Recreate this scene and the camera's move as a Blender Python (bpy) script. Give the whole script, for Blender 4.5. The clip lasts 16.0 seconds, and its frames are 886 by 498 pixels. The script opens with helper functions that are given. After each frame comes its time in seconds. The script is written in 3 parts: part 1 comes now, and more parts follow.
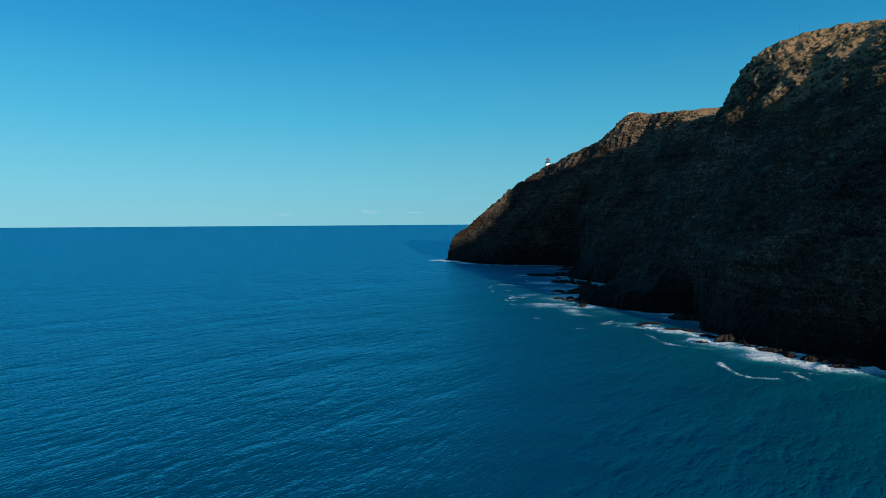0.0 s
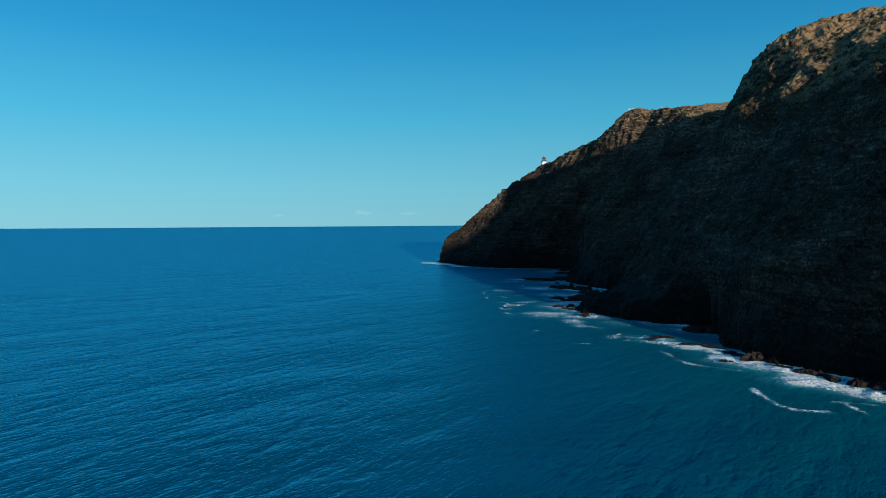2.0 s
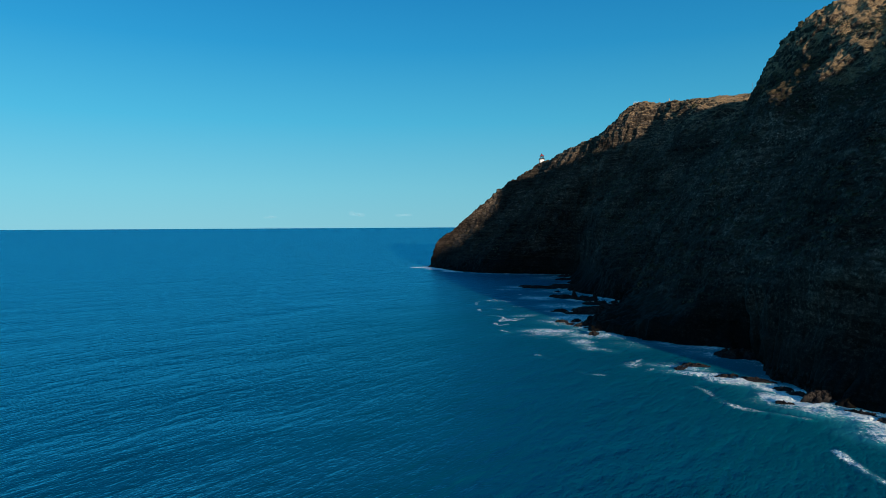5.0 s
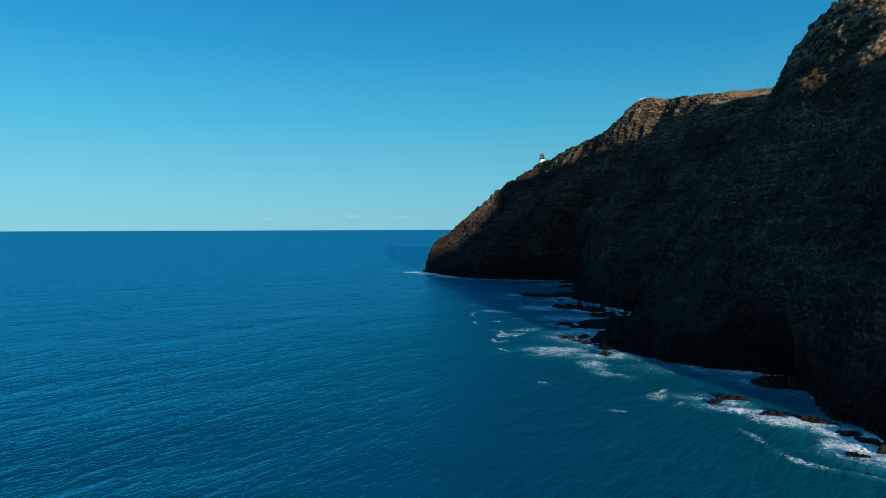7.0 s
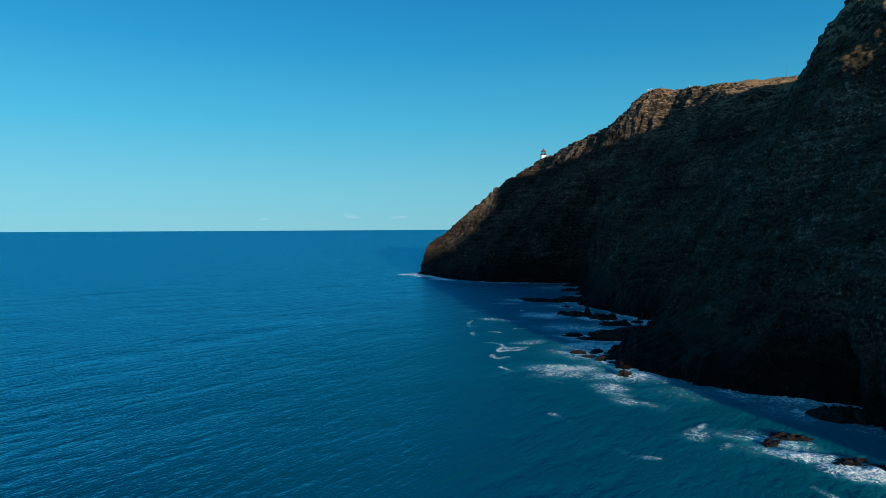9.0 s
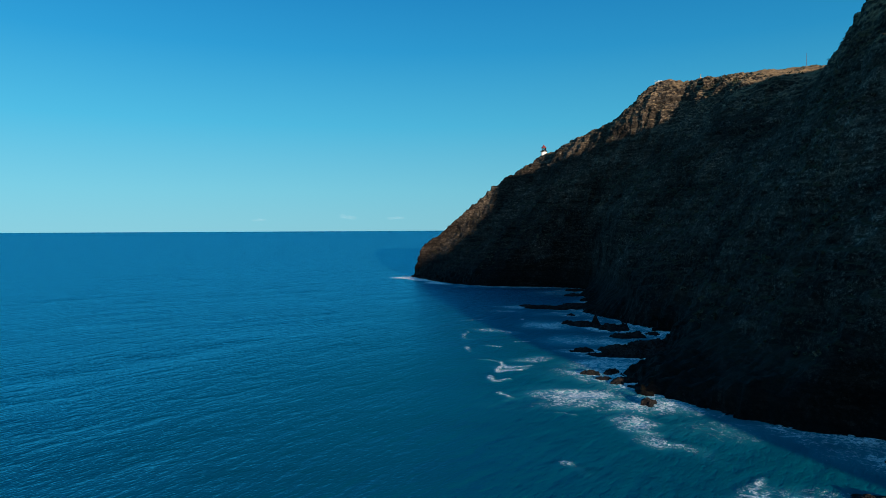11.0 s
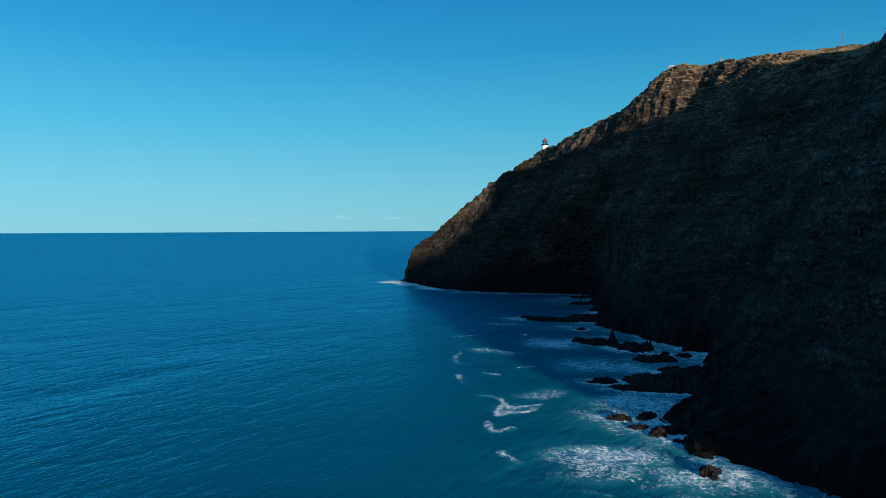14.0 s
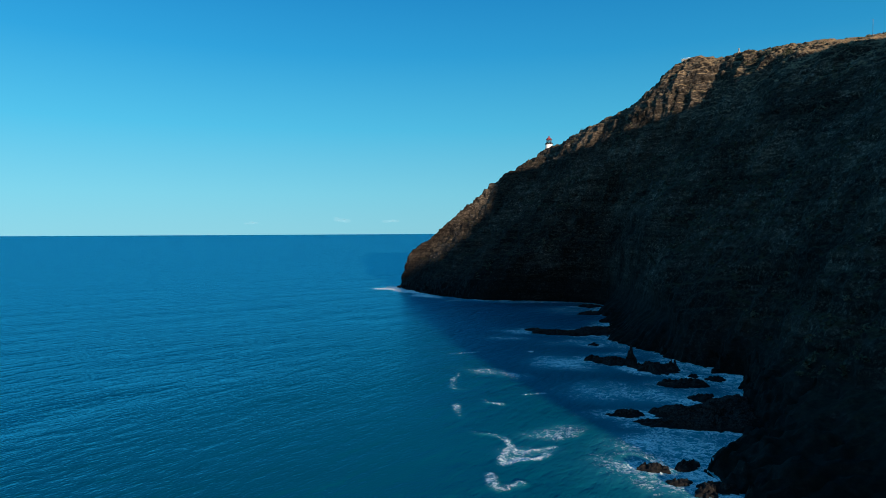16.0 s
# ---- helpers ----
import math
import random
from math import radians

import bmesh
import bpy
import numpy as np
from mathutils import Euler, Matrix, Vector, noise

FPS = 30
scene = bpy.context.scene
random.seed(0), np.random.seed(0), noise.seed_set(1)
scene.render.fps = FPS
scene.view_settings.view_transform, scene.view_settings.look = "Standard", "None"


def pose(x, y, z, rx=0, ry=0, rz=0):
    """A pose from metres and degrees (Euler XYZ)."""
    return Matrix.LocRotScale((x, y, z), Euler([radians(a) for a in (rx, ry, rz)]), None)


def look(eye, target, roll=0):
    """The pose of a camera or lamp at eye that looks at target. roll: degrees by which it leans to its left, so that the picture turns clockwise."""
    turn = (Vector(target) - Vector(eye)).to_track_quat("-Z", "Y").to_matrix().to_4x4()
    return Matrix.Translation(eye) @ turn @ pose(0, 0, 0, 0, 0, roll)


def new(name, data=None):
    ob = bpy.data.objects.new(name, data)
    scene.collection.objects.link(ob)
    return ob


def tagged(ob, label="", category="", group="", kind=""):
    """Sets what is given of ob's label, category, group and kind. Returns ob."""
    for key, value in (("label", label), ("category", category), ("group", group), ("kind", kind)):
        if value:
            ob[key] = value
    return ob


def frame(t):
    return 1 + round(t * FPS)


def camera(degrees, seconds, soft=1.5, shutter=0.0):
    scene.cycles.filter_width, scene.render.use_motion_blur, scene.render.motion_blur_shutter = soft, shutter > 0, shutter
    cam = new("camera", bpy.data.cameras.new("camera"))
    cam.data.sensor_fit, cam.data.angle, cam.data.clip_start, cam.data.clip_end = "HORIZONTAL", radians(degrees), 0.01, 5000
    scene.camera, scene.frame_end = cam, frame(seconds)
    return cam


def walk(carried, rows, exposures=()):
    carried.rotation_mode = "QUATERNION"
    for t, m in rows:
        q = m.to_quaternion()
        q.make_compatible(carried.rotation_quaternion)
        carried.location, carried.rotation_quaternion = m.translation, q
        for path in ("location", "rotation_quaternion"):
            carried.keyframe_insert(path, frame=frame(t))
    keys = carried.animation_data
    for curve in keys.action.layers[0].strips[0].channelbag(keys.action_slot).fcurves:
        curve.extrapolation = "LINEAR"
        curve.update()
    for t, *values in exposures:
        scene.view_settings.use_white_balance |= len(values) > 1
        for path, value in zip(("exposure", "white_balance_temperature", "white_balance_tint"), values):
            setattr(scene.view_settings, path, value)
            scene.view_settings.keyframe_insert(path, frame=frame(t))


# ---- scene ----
cam = camera(71.1, 16.0, soft=0.65)
PATH = [
    (0, (0.653, 0.639, 50.006), (0.63, 2.637, 49.92), -0.4),
    (0.5, (1.206, 9.275, 50.006), (1.188, 11.273, 49.921), -0.4),
    (1, (1.719, 17.887, 50.013), (1.707, 19.885, 49.928), -0.4),
    (1.5, (2.391, 26.272, 50.046), (2.384, 28.27, 49.962), -0.4),
    (2, (3.186, 34.351, 50.076), (3.182, 36.349, 49.993), -0.4),
    (2.5, (3.982, 42.275, 50.066), (3.983, 44.273, 49.985), -0.3),
    (3, (4.84, 50.249, 50.037), (4.843, 52.248, 49.955), -0.3),
    (3.5, (5.655, 58.372, 49.985), (5.66, 60.371, 49.905), -0.3),
    (4, (6.491, 66.774, 49.956), (6.498, 68.772, 49.877), -0.3),
    (6.5, (10.646, 111.204, 50.605), (10.663, 113.203, 50.533), -0.3),
    (7, (11.534, 120.295, 50.594), (11.551, 122.294, 50.524), -0.2),
    (7.5, (12.462, 129.418, 50.517), (12.48, 131.417, 50.447), -0.3),
    (8, (13.291, 138.511, 50.413), (13.309, 140.51, 50.343), -0.3),
    (8.5, (13.963, 147.491, 50.282), (13.984, 149.489, 50.212), -0.3),
    (9, (14.615, 156.276, 50.199), (14.636, 158.275, 50.129), -0.3),
    (11.5, (18.391, 199.477, 49.896), (18.421, 201.476, 49.829), -0.3),
    (12, (19.179, 208.091, 49.863), (19.209, 210.09, 49.795), -0.3),
    (12.5, (19.917, 216.65, 49.826), (19.95, 218.649, 49.759), -0.2),
    (13, (20.637, 225.061, 49.779), (20.671, 227.059, 49.713), -0.2),
    (13.5, (21.29, 233.329, 49.707), (21.327, 235.328, 49.641), -0.2),
    (14, (21.904, 241.486, 49.598), (21.945, 243.484, 49.532), -0.3),
    (14.5, (22.499, 249.747, 49.653), (22.54, 251.745, 49.588), -0.3),
    (15, (23.415, 257.655, 49.862), (23.458, 259.654, 49.8), -0.2),
    (15.5, (24.005, 265.103, 50.022), (24.065, 267.101, 49.962), -0.2),
    (16, (24.193, 272.135, 50.114), (24.233, 274.133, 50.057), -0.3),
]
walk(cam, [(t, look(eye, target, roll)) for t, eye, target, roll in PATH], [(0, 0.28), (9, 0.34), (13.5, 0.36), (16, 0.46)])

# ---- world, sun ----
SUN_AZ, SUN_EL = 17.5, 8.8         # the low sun stands behind the flight, to its right
az, el = radians(SUN_AZ), radians(SUN_EL)
to_sun = Vector((math.sin(az) * math.cos(el), -math.cos(az) * math.cos(el), math.sin(el)))
world = bpy.data.worlds.new("sky")
scene.world = world
world.use_nodes = True
wn, wl = world.node_tree.nodes, world.node_tree.links
sky = wn.new("ShaderNodeTexSky")
sky.sky_type, sky.sun_disc = "NISHITA", False
sky.sun_elevation, sky.sun_rotation = el, math.pi - az
sky.altitude, sky.air_density, sky.dust_density, sky.ozone_density = 0, 1.0, 0.2, 3.0
# the clear trade-wind air: pale cyan over the sea, deep blue above, a little brighter out to sea
way = wn.new("ShaderNodeTexCoord")
axes = wn.new("ShaderNodeSeparateXYZ")
wl.new(way.outputs["Generated"], axes.inputs[0])
air = wn.new("ShaderNodeValToRGB")
stops = [(0.0, (0.185, 0.475, 0.575)), (0.06, (0.142, 0.462, 0.595)), (0.16, (0.057, 0.383, 0.592)), (0.27, (0.018, 0.264, 0.525)), (0.37, (0.008, 0.188, 0.445)), (0.9, (0.004, 0.102, 0.308))]
while len(air.color_ramp.elements) < len(stops):
    air.color_ramp.elements.new(0.5)
for e, (at, c) in zip(air.color_ramp.elements, stops):
    e.position, e.color = at, (*c, 1)
wl.new(axes.outputs[2], air.inputs[0])
side = wn.new("ShaderNodeMapRange")
side.inputs["From Min"].default_value, side.inputs["From Max"].default_value = -0.6, 0.6
side.inputs["To Min"].default_value, side.inputs["To Max"].default_value = 1.02, 0.785
wl.new(axes.outputs[0], side.inputs["Value"])
grade = wn.new("ShaderNodeMix")
grade.data_type = "RGBA"
grade.inputs[0].default_value = 0.004
# towards the low sun the air is brighter and whiter
glow = wn.new("ShaderNodeValToRGB")
for e, (at, c) in zip(glow.color_ramp.elements, [(0.0, (0.23, 0.35, 0.38)), (0.6, (0.035, 0.145, 0.31))]):
    e.position, e.color = at, (*c, 1)
wl.new(axes.outputs[2], glow.inputs[0])
turn = wn.new("ShaderNodeMapRange")
turn.interpolation_type = "SMOOTHSTEP"
turn.inputs["From Min"].default_value, turn.inputs["From Max"].default_value = 0.05, -0.85
wl.new(axes.outputs[1], turn.inputs["Value"])
round_sun = wn.new("ShaderNodeMix")
round_sun.data_type = "RGBA"
wl.new(turn.outputs[0], round_sun.inputs[0])
wl.new(air.outputs[0], round_sun.inputs[6])
wl.new(glow.outputs[0], round_sun.inputs[7])
wl.new(round_sun.outputs[2], grade.inputs[6])
wl.new(sky.outputs[0], grade.inputs[7])
wl.new(grade.outputs[2], wn["Background"].inputs["Color"])
wl.new(side.outputs[0], wn["Background"].inputs["Strength"])

sun = new("sun", bpy.data.lights.new("sun", "SUN"))
sun.data.energy, sun.data.angle, sun.data.color = 5.0, radians(0.8), (1.0, 0.86, 0.70)
sun.matrix_world = look(to_sun * 1000, (0, 0, 0))


# ---- small tools ----
def lattice(ix, iy, iz, seed):
    h = ix.astype(np.int64) * 374761393 + iy.astype(np.int64) * 668265263 + iz.astype(np.int64) * 2147483647 + seed * 1274126177
    h = (h ^ (h >> 13)) * 1274126177
    h = h ^ (h >> 16)
    return (h & 0xFFFFF) / float(0x7FFFF) - 1.0


def vnoise(p, seed=0):
    """Smooth noise in -1..1 at the points p (n x 3)."""
    f = np.floor(p)
    w = p - f
    w = w * w * w * (w * (w * 6 - 15) + 10)
    x, y, z = f[:, 0], f[:, 1], f[:, 2]
    total = 0
    for dx in (0, 1):
        for dy in (0, 1):
            for dz in (0, 1):
                k = np.abs(1 - dx - w[:, 0]) * np.abs(1 - dy - w[:, 1]) * np.abs(1 - dz - w[:, 2])
                total = total + k * lattice(x + dx, y + dy, z + dz, seed)
    return total


def fractal(p, size, octaves=4, seed=0, gain=0.5):
    out, a, q = 0, 1.0, np.asarray(p, float) / np.asarray(size, float)
    for k in range(octaves):
        out = out + a * vnoise(q * 2 ** k + 17.3 * k, seed + k)
        a *= gain
    return out


def spline(points, where):
    """Catmull-Rom through rows of points, at the parameters where (0 .. rows-1)."""
    p = np.asarray(points, float)
    i = np.clip(np.floor(where).astype(int), 0, len(p) - 2)
    t = (where - i)[:, None]
    p0, p1, p2, p3 = p[np.maximum(i - 1, 0)], p[i], p[i + 1], p[np.minimum(i + 2, len(p) - 1)]
    return 0.5 * (2 * p1 + (p2 - p0) * t + (2 * p0 - 5 * p1 + 4 * p2 - p3) * t * t + (3 * p1 - p0 - 3 * p2 + p3) * t ** 3)


def grid_mesh(name, pts):
    """A sheet from a grid of points (rows x columns x 3)."""
    n, m = pts.shape[:2]
    k = np.arange(n * m).reshape(n, m)
    quads = np.stack([k[:-1, :-1], k[1:, :-1], k[1:, 1:], k[:-1, 1:]], -1).reshape(-1, 4)
    me = bpy.data.meshes.new(name)
    me.vertices.add(n * m)
    me.vertices.foreach_set("co", pts.reshape(-1).astype(np.float32))
    me.loops.add(quads.size)
    me.loops.foreach_set("vertex_index", quads.reshape(-1).astype(np.int32))
    me.polygons.add(len(quads))
    me.polygons.foreach_set("loop_start", np.arange(0, quads.size, 4, dtype=np.int32))
    me.update(calc_edges=True)
    me.validate()
    return me


def part(name, bm, material, parent=None, label=""):
    me = bpy.data.meshes.new(name)
    bm.to_mesh(me)
    bm.free()
    me.materials.append(material)
    ob = new(name, me)
    ob.parent = parent
    if label:
        ob["label"] = label
    return ob


# ---- materials ----
def material(name):
    m = bpy.data.materials.new(name)
    m.use_nodes = True
    nodes = m.node_tree.nodes
    return m, nodes, m.node_tree.links, nodes["Principled BSDF"]


def node(nodes, kind, **values):
    n = nodes.new(kind)
    for key, value in values.items():
        n.inputs[key].default_value = value
    return n


def ramp(nodes, links, source, stops):
    r = nodes.new("ShaderNodeValToRGB")
    e = r.color_ramp.elements
    while len(e) < len(stops):
        e.new(0.5)
    for k, (at, c) in enumerate(stops):
        e[k].position = at
        e[k].color = (*c, 1) if isinstance(c, tuple) else (c, c, c, 1)
    links.new(source, r.inputs[0])
    return r.outputs[0]


def mix(nodes, links, factor, a, b, blend="MIX"):
    n = nodes.new("ShaderNodeMix")
    n.data_type, n.blend_type = "RGBA", blend
    for socket, value in ((n.inputs[0], factor), (n.inputs[6], a), (n.inputs[7], b)):
        if isinstance(value, bpy.types.NodeSocket):
            links.new(value, socket)
        elif isinstance(value, tuple):
            socket.default_value = (*value, 1)
        else:
            socket.default_value = value
    return n.outputs[2]


def maths(nodes, links, op, a, b=0.0):
    n = nodes.new("ShaderNodeMath")
    n.operation = op
    for socket, value in ((n.inputs[0], a), (n.inputs[1], b)):
        if isinstance(value, bpy.types.NodeSocket):
            links.new(value, socket)
        else:
            socket.default_value = value
    return n.outputs[0]


def noise_of(nodes, links, scale, detail=6, rough=0.6, stretch=(1, 1, 1), turn=0.0):
    co = nodes.new("ShaderNodeTexCoord").outputs["Object"]
    mp = nodes.new("ShaderNodeMapping")
    mp.inputs["Scale"].default_value = stretch
    mp.inputs["Rotation"].default_value = (0, 0, turn)
    links.new(co, mp.inputs[0])
    n = node(nodes, "ShaderNodeTexNoise", Scale=scale, Detail=detail, Roughness=rough)
    links.new(mp.outputs[0], n.inputs["Vector"])
    return n.outputs["Fac"]


def tilted(nodes, links, layers):
    """A surface normal leaned by noise: rows of (scale, detail, stretch, turn, lean along x, y, z)."""
    total = nodes.new("ShaderNodeNewGeometry").outputs["Normal"]
    co = nodes.new("ShaderNodeTexCoord").outputs["Object"]
    for scale, detail, stretch, turn, lean in layers:
        mp = nodes.new("ShaderNodeMapping")
        mp.vector_type = "TEXTURE"
        mp.inputs["Scale"].default_value, mp.inputs["Rotation"].default_value = [1 / v for v in stretch], (0, 0, turn)
        links.new(co, mp.inputs[0])
        tex = node(nodes, "ShaderNodeTexNoise", Scale=scale, Detail=detail, Roughness=0.6)
        links.new(mp.outputs[0], tex.inputs["Vector"])
        half = nodes.new("ShaderNodeVectorMath")
        half.operation = "SUBTRACT"
        half.inputs[1].default_value = (0.5, 0.5, 0.5)
        links.new(tex.outputs["Color"], half.inputs[0])
        by = nodes.new("ShaderNodeVectorMath")
        by.operation = "MULTIPLY_ADD"
        by.inputs[1].default_value = lean
        links.new(half.outputs[0], by.inputs[0])
        links.new(total, by.inputs[2])
        total = by.outputs[0]
    unit = nodes.new("ShaderNodeVectorMath")
    unit.operation = "NORMALIZE"
    links.new(total, unit.inputs[0])
    return unit.outputs[0]


def waves(nodes, links, layers):
    """The normal of wind waves: rows of (scale, detail, stretch, turn, slope); the heights' slopes by small steps along x and y."""
    total = nodes.new("ShaderNodeNewGeometry").outputs["Normal"]
    co = nodes.new("ShaderNodeTexCoord").outputs["Object"]
    for scale, detail, stretch, turn, slope in layers:
        gap = 0.12 / scale
        heights = []
        for step in ((0, 0, 0), (gap, 0, 0), (0, gap, 0)):
            shift = nodes.new("ShaderNodeVectorMath")
            shift.operation = "ADD"
            shift.inputs[1].default_value = step
            links.new(co, shift.inputs[0])
            mp = nodes.new("ShaderNodeMapping")
            mp.vector_type = "TEXTURE"
            mp.inputs["Scale"].default_value, mp.inputs["Rotation"].default_value = [1 / v for v in stretch], (0, 0, turn)
            links.new(shift.outputs[0], mp.inputs[0])
            tex = node(nodes, "ShaderNodeTexNoise", Scale=scale, Detail=detail, Roughness=0.55)
            links.new(mp.outputs[0], tex.inputs["Vector"])
            # sharp crests, broad troughs
            fold = maths(nodes, links, "ABSOLUTE", maths(nodes, links, "SUBTRACT", tex.outputs["Fac"], 0.52))
            heights.append(maths(nodes, links, "SUBTRACT", maths(nodes, links, "MULTIPLY", tex.outputs["Fac"], 0.6), fold))
        size = slope / (scale * gap * 0.5)
        lean = nodes.new("ShaderNodeCombineXYZ")
        for k in (0, 1):
            links.new(maths(nodes, links, "MULTIPLY", maths(nodes, links, "SUBTRACT", heights[0], heights[k + 1]), size * scale * gap * 4), lean.inputs[k])
        add = nodes.new("ShaderNodeVectorMath")
        links.new(total, add.inputs[0])
        links.new(lean.outputs[0], add.inputs[1])
        total = add.outputs[0]
    unit = nodes.new("ShaderNodeVectorMath")
    unit.operation = "NORMALIZE"
    links.new(total, unit.inputs[0])
    return unit.outputs[0]


def rock_material():
    m, n, l, b = material("basalt_cliff")
    big = noise_of(n, l, 0.035, 5)
    mid = noise_of(n, l, 0.18, 6)
    fine = noise_of(n, l, 0.9, 6, 0.7)
    strata = noise_of(n, l, 0.03, 4, 0.6, (1, 1, 11))
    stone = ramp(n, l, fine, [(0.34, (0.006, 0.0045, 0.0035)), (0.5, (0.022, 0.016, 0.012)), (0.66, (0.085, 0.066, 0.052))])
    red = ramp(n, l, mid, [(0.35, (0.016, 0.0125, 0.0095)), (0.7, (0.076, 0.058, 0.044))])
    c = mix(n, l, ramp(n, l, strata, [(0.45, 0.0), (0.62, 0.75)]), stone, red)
    co = n.new("ShaderNodeTexCoord")
    mp = n.new("ShaderNodeMapping")
    mp.inputs["Scale"].default_value = (1, 1, 2.2)
    l.new(co.outputs["Object"], mp.inputs[0])
    bend = node(n, "ShaderNodeTexNoise", Scale=0.5, Detail=4)
    l.new(co.outputs["Object"], bend.inputs["Vector"])
    bent = n.new("ShaderNodeVectorMath")
    bent.operation = "MULTIPLY_ADD"
    bent.inputs[1].default_value = (5, 5, 5)
    l.new(bend.outputs["Color"], bent.inputs[0])
    l.new(mp.outputs[0], bent.inputs[2])
    cells = node(n, "ShaderNodeTexVoronoi", Scale=0.4)
    l.new(bent.outputs[0], cells.inputs["Vector"])
    tone = n.new("ShaderNodeSeparateColor")
    l.new(cells.outputs["Color"], tone.inputs[0])
    c = mix(n, l, 1.0, c, ramp(n, l, tone.outputs[0], [(0.0, 0.65), (0.6, 0.95), (1.0, 1.5)]), "MULTIPLY")
    cracks = node(n, "ShaderNodeTexVoronoi", Scale=0.4)
    cracks.feature = "DISTANCE_TO_EDGE"
    l.new(bent.outputs[0], cracks.inputs["Vector"])
    c = mix(n, l, 1.0, c, ramp(n, l, cracks.outputs["Distance"], [(0.0, 0.5), (0.07, 1.0)]), "MULTIPLY")
    grit = noise_of(n, l, 3.2, 5, 0.75)
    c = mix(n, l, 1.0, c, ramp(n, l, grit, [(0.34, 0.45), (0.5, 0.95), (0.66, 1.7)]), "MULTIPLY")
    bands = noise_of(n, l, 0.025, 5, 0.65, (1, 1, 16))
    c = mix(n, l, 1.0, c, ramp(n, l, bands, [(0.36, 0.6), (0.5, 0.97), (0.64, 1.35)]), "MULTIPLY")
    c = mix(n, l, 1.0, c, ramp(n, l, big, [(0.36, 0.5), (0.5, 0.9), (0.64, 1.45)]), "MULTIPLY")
    # sky light on the upper face, put into the colour: paler with height
    geo = n.new("ShaderNodeNewGeometry")
    up = n.new("ShaderNodeSeparateXYZ")
    l.new(geo.outputs["Normal"], up.inputs[0])
    place = n.new("ShaderNodeSeparateXYZ")
    l.new(geo.outputs["Position"], place.inputs[0])
    sky_lift = maths(n, l, "ADD", maths(n, l, "MULTIPLY", place.outputs[2], 0.01), maths(n, l, "MULTIPLY", maths(n, l, "SUBTRACT", big, 0.5), 0.9))
    c = mix(n, l, 1.0, c, ramp(n, l, sky_lift, [(0.25, (0.9, 0.9, 0.9)), (1.0, (1.9, 1.9, 1.8))]), "MULTIPLY")
    # dry grass and scrub where the slope is gentle
    flat = maths(n, l, "ADD", up.outputs[2], maths(n, l, "MULTIPLY", maths(n, l, "SUBTRACT", mid, 0.5), 0.7))
    flat = maths(n, l, "ADD", flat, maths(n, l, "MULTIPLY", maths(n, l, "MAXIMUM", maths(n, l, "SUBTRACT", place.outputs[2], 118.0), 0.0), 0.0045))
    # the near hilltop is open dry grass
    near = maths(n, l, "MULTIPLY", ramp(n, l, maths(n, l, "MULTIPLY", place.outputs[1], 0.001), [(0.46, 0.34), (0.53, 0.0)]), ramp(n, l, maths(n, l, "MULTIPLY", place.outputs[2], 0.005), [(0.45, 0.0), (0.62, 1.0)]))
    flat = maths(n, l, "ADD", flat, near)
    grass = ramp(n, l, fine, [(0.34, (0.05, 0.034, 0.020)), (0.5, (0.19, 0.126, 0.068)), (0.68, (0.31, 0.22, 0.125))])
    green = ramp(n, l, fine, [(0.34, (0.007, 0.0055, 0.003)), (0.66, (0.052, 0.042, 0.021))])
    high = maths(n, l, "ADD", maths(n, l, "MULTIPLY", place.outputs[2], 0.01), maths(n, l, "MULTIPLY", maths(n, l, "SUBTRACT", big, 0.5), 1.2))
    veg = mix(n, l, ramp(n, l, maths(n, l, "MULTIPLY", high, 0.5), [(0.58, 1.0), (0.72, 0.0)]), grass, green)
    c = mix(n, l, ramp(n, l, flat, [(0.69, 0.0), (0.87, 1.0)]), c, veg)
    # black lava, wet near the water; the cove's shade is painted in above it
    low = maths(n, l, "ADD", place.outputs[2], maths(n, l, "MULTIPLY", mid, -14.0))
    wet = ramp(n, l, maths(n, l, "MULTIPLY", low, 0.045), [(0.0, 1.0), (0.9, 0.0)])
    c = mix(n, l, wet, c, mix(n, l, 1.0, c, (0.24, 0.25, 0.26), "MULTIPLY"))
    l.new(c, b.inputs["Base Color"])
    l.new(maths(n, l, "SUBTRACT", 0.95, maths(n, l, "MULTIPLY", wet, 0.2)), b.inputs["Roughness"])
    b.inputs["Specular IOR Level"].default_value = 0.1
    lean = tilted(n, l, [(0.22, 4, (1, 1, 1.6), 0, (0.3, 0.3, 0.3)), (0.9, 5, (1, 1, 1.6), 0, (0.7, 0.7, 0.6))])
    l.new(lean, b.inputs["Normal"])
    return m


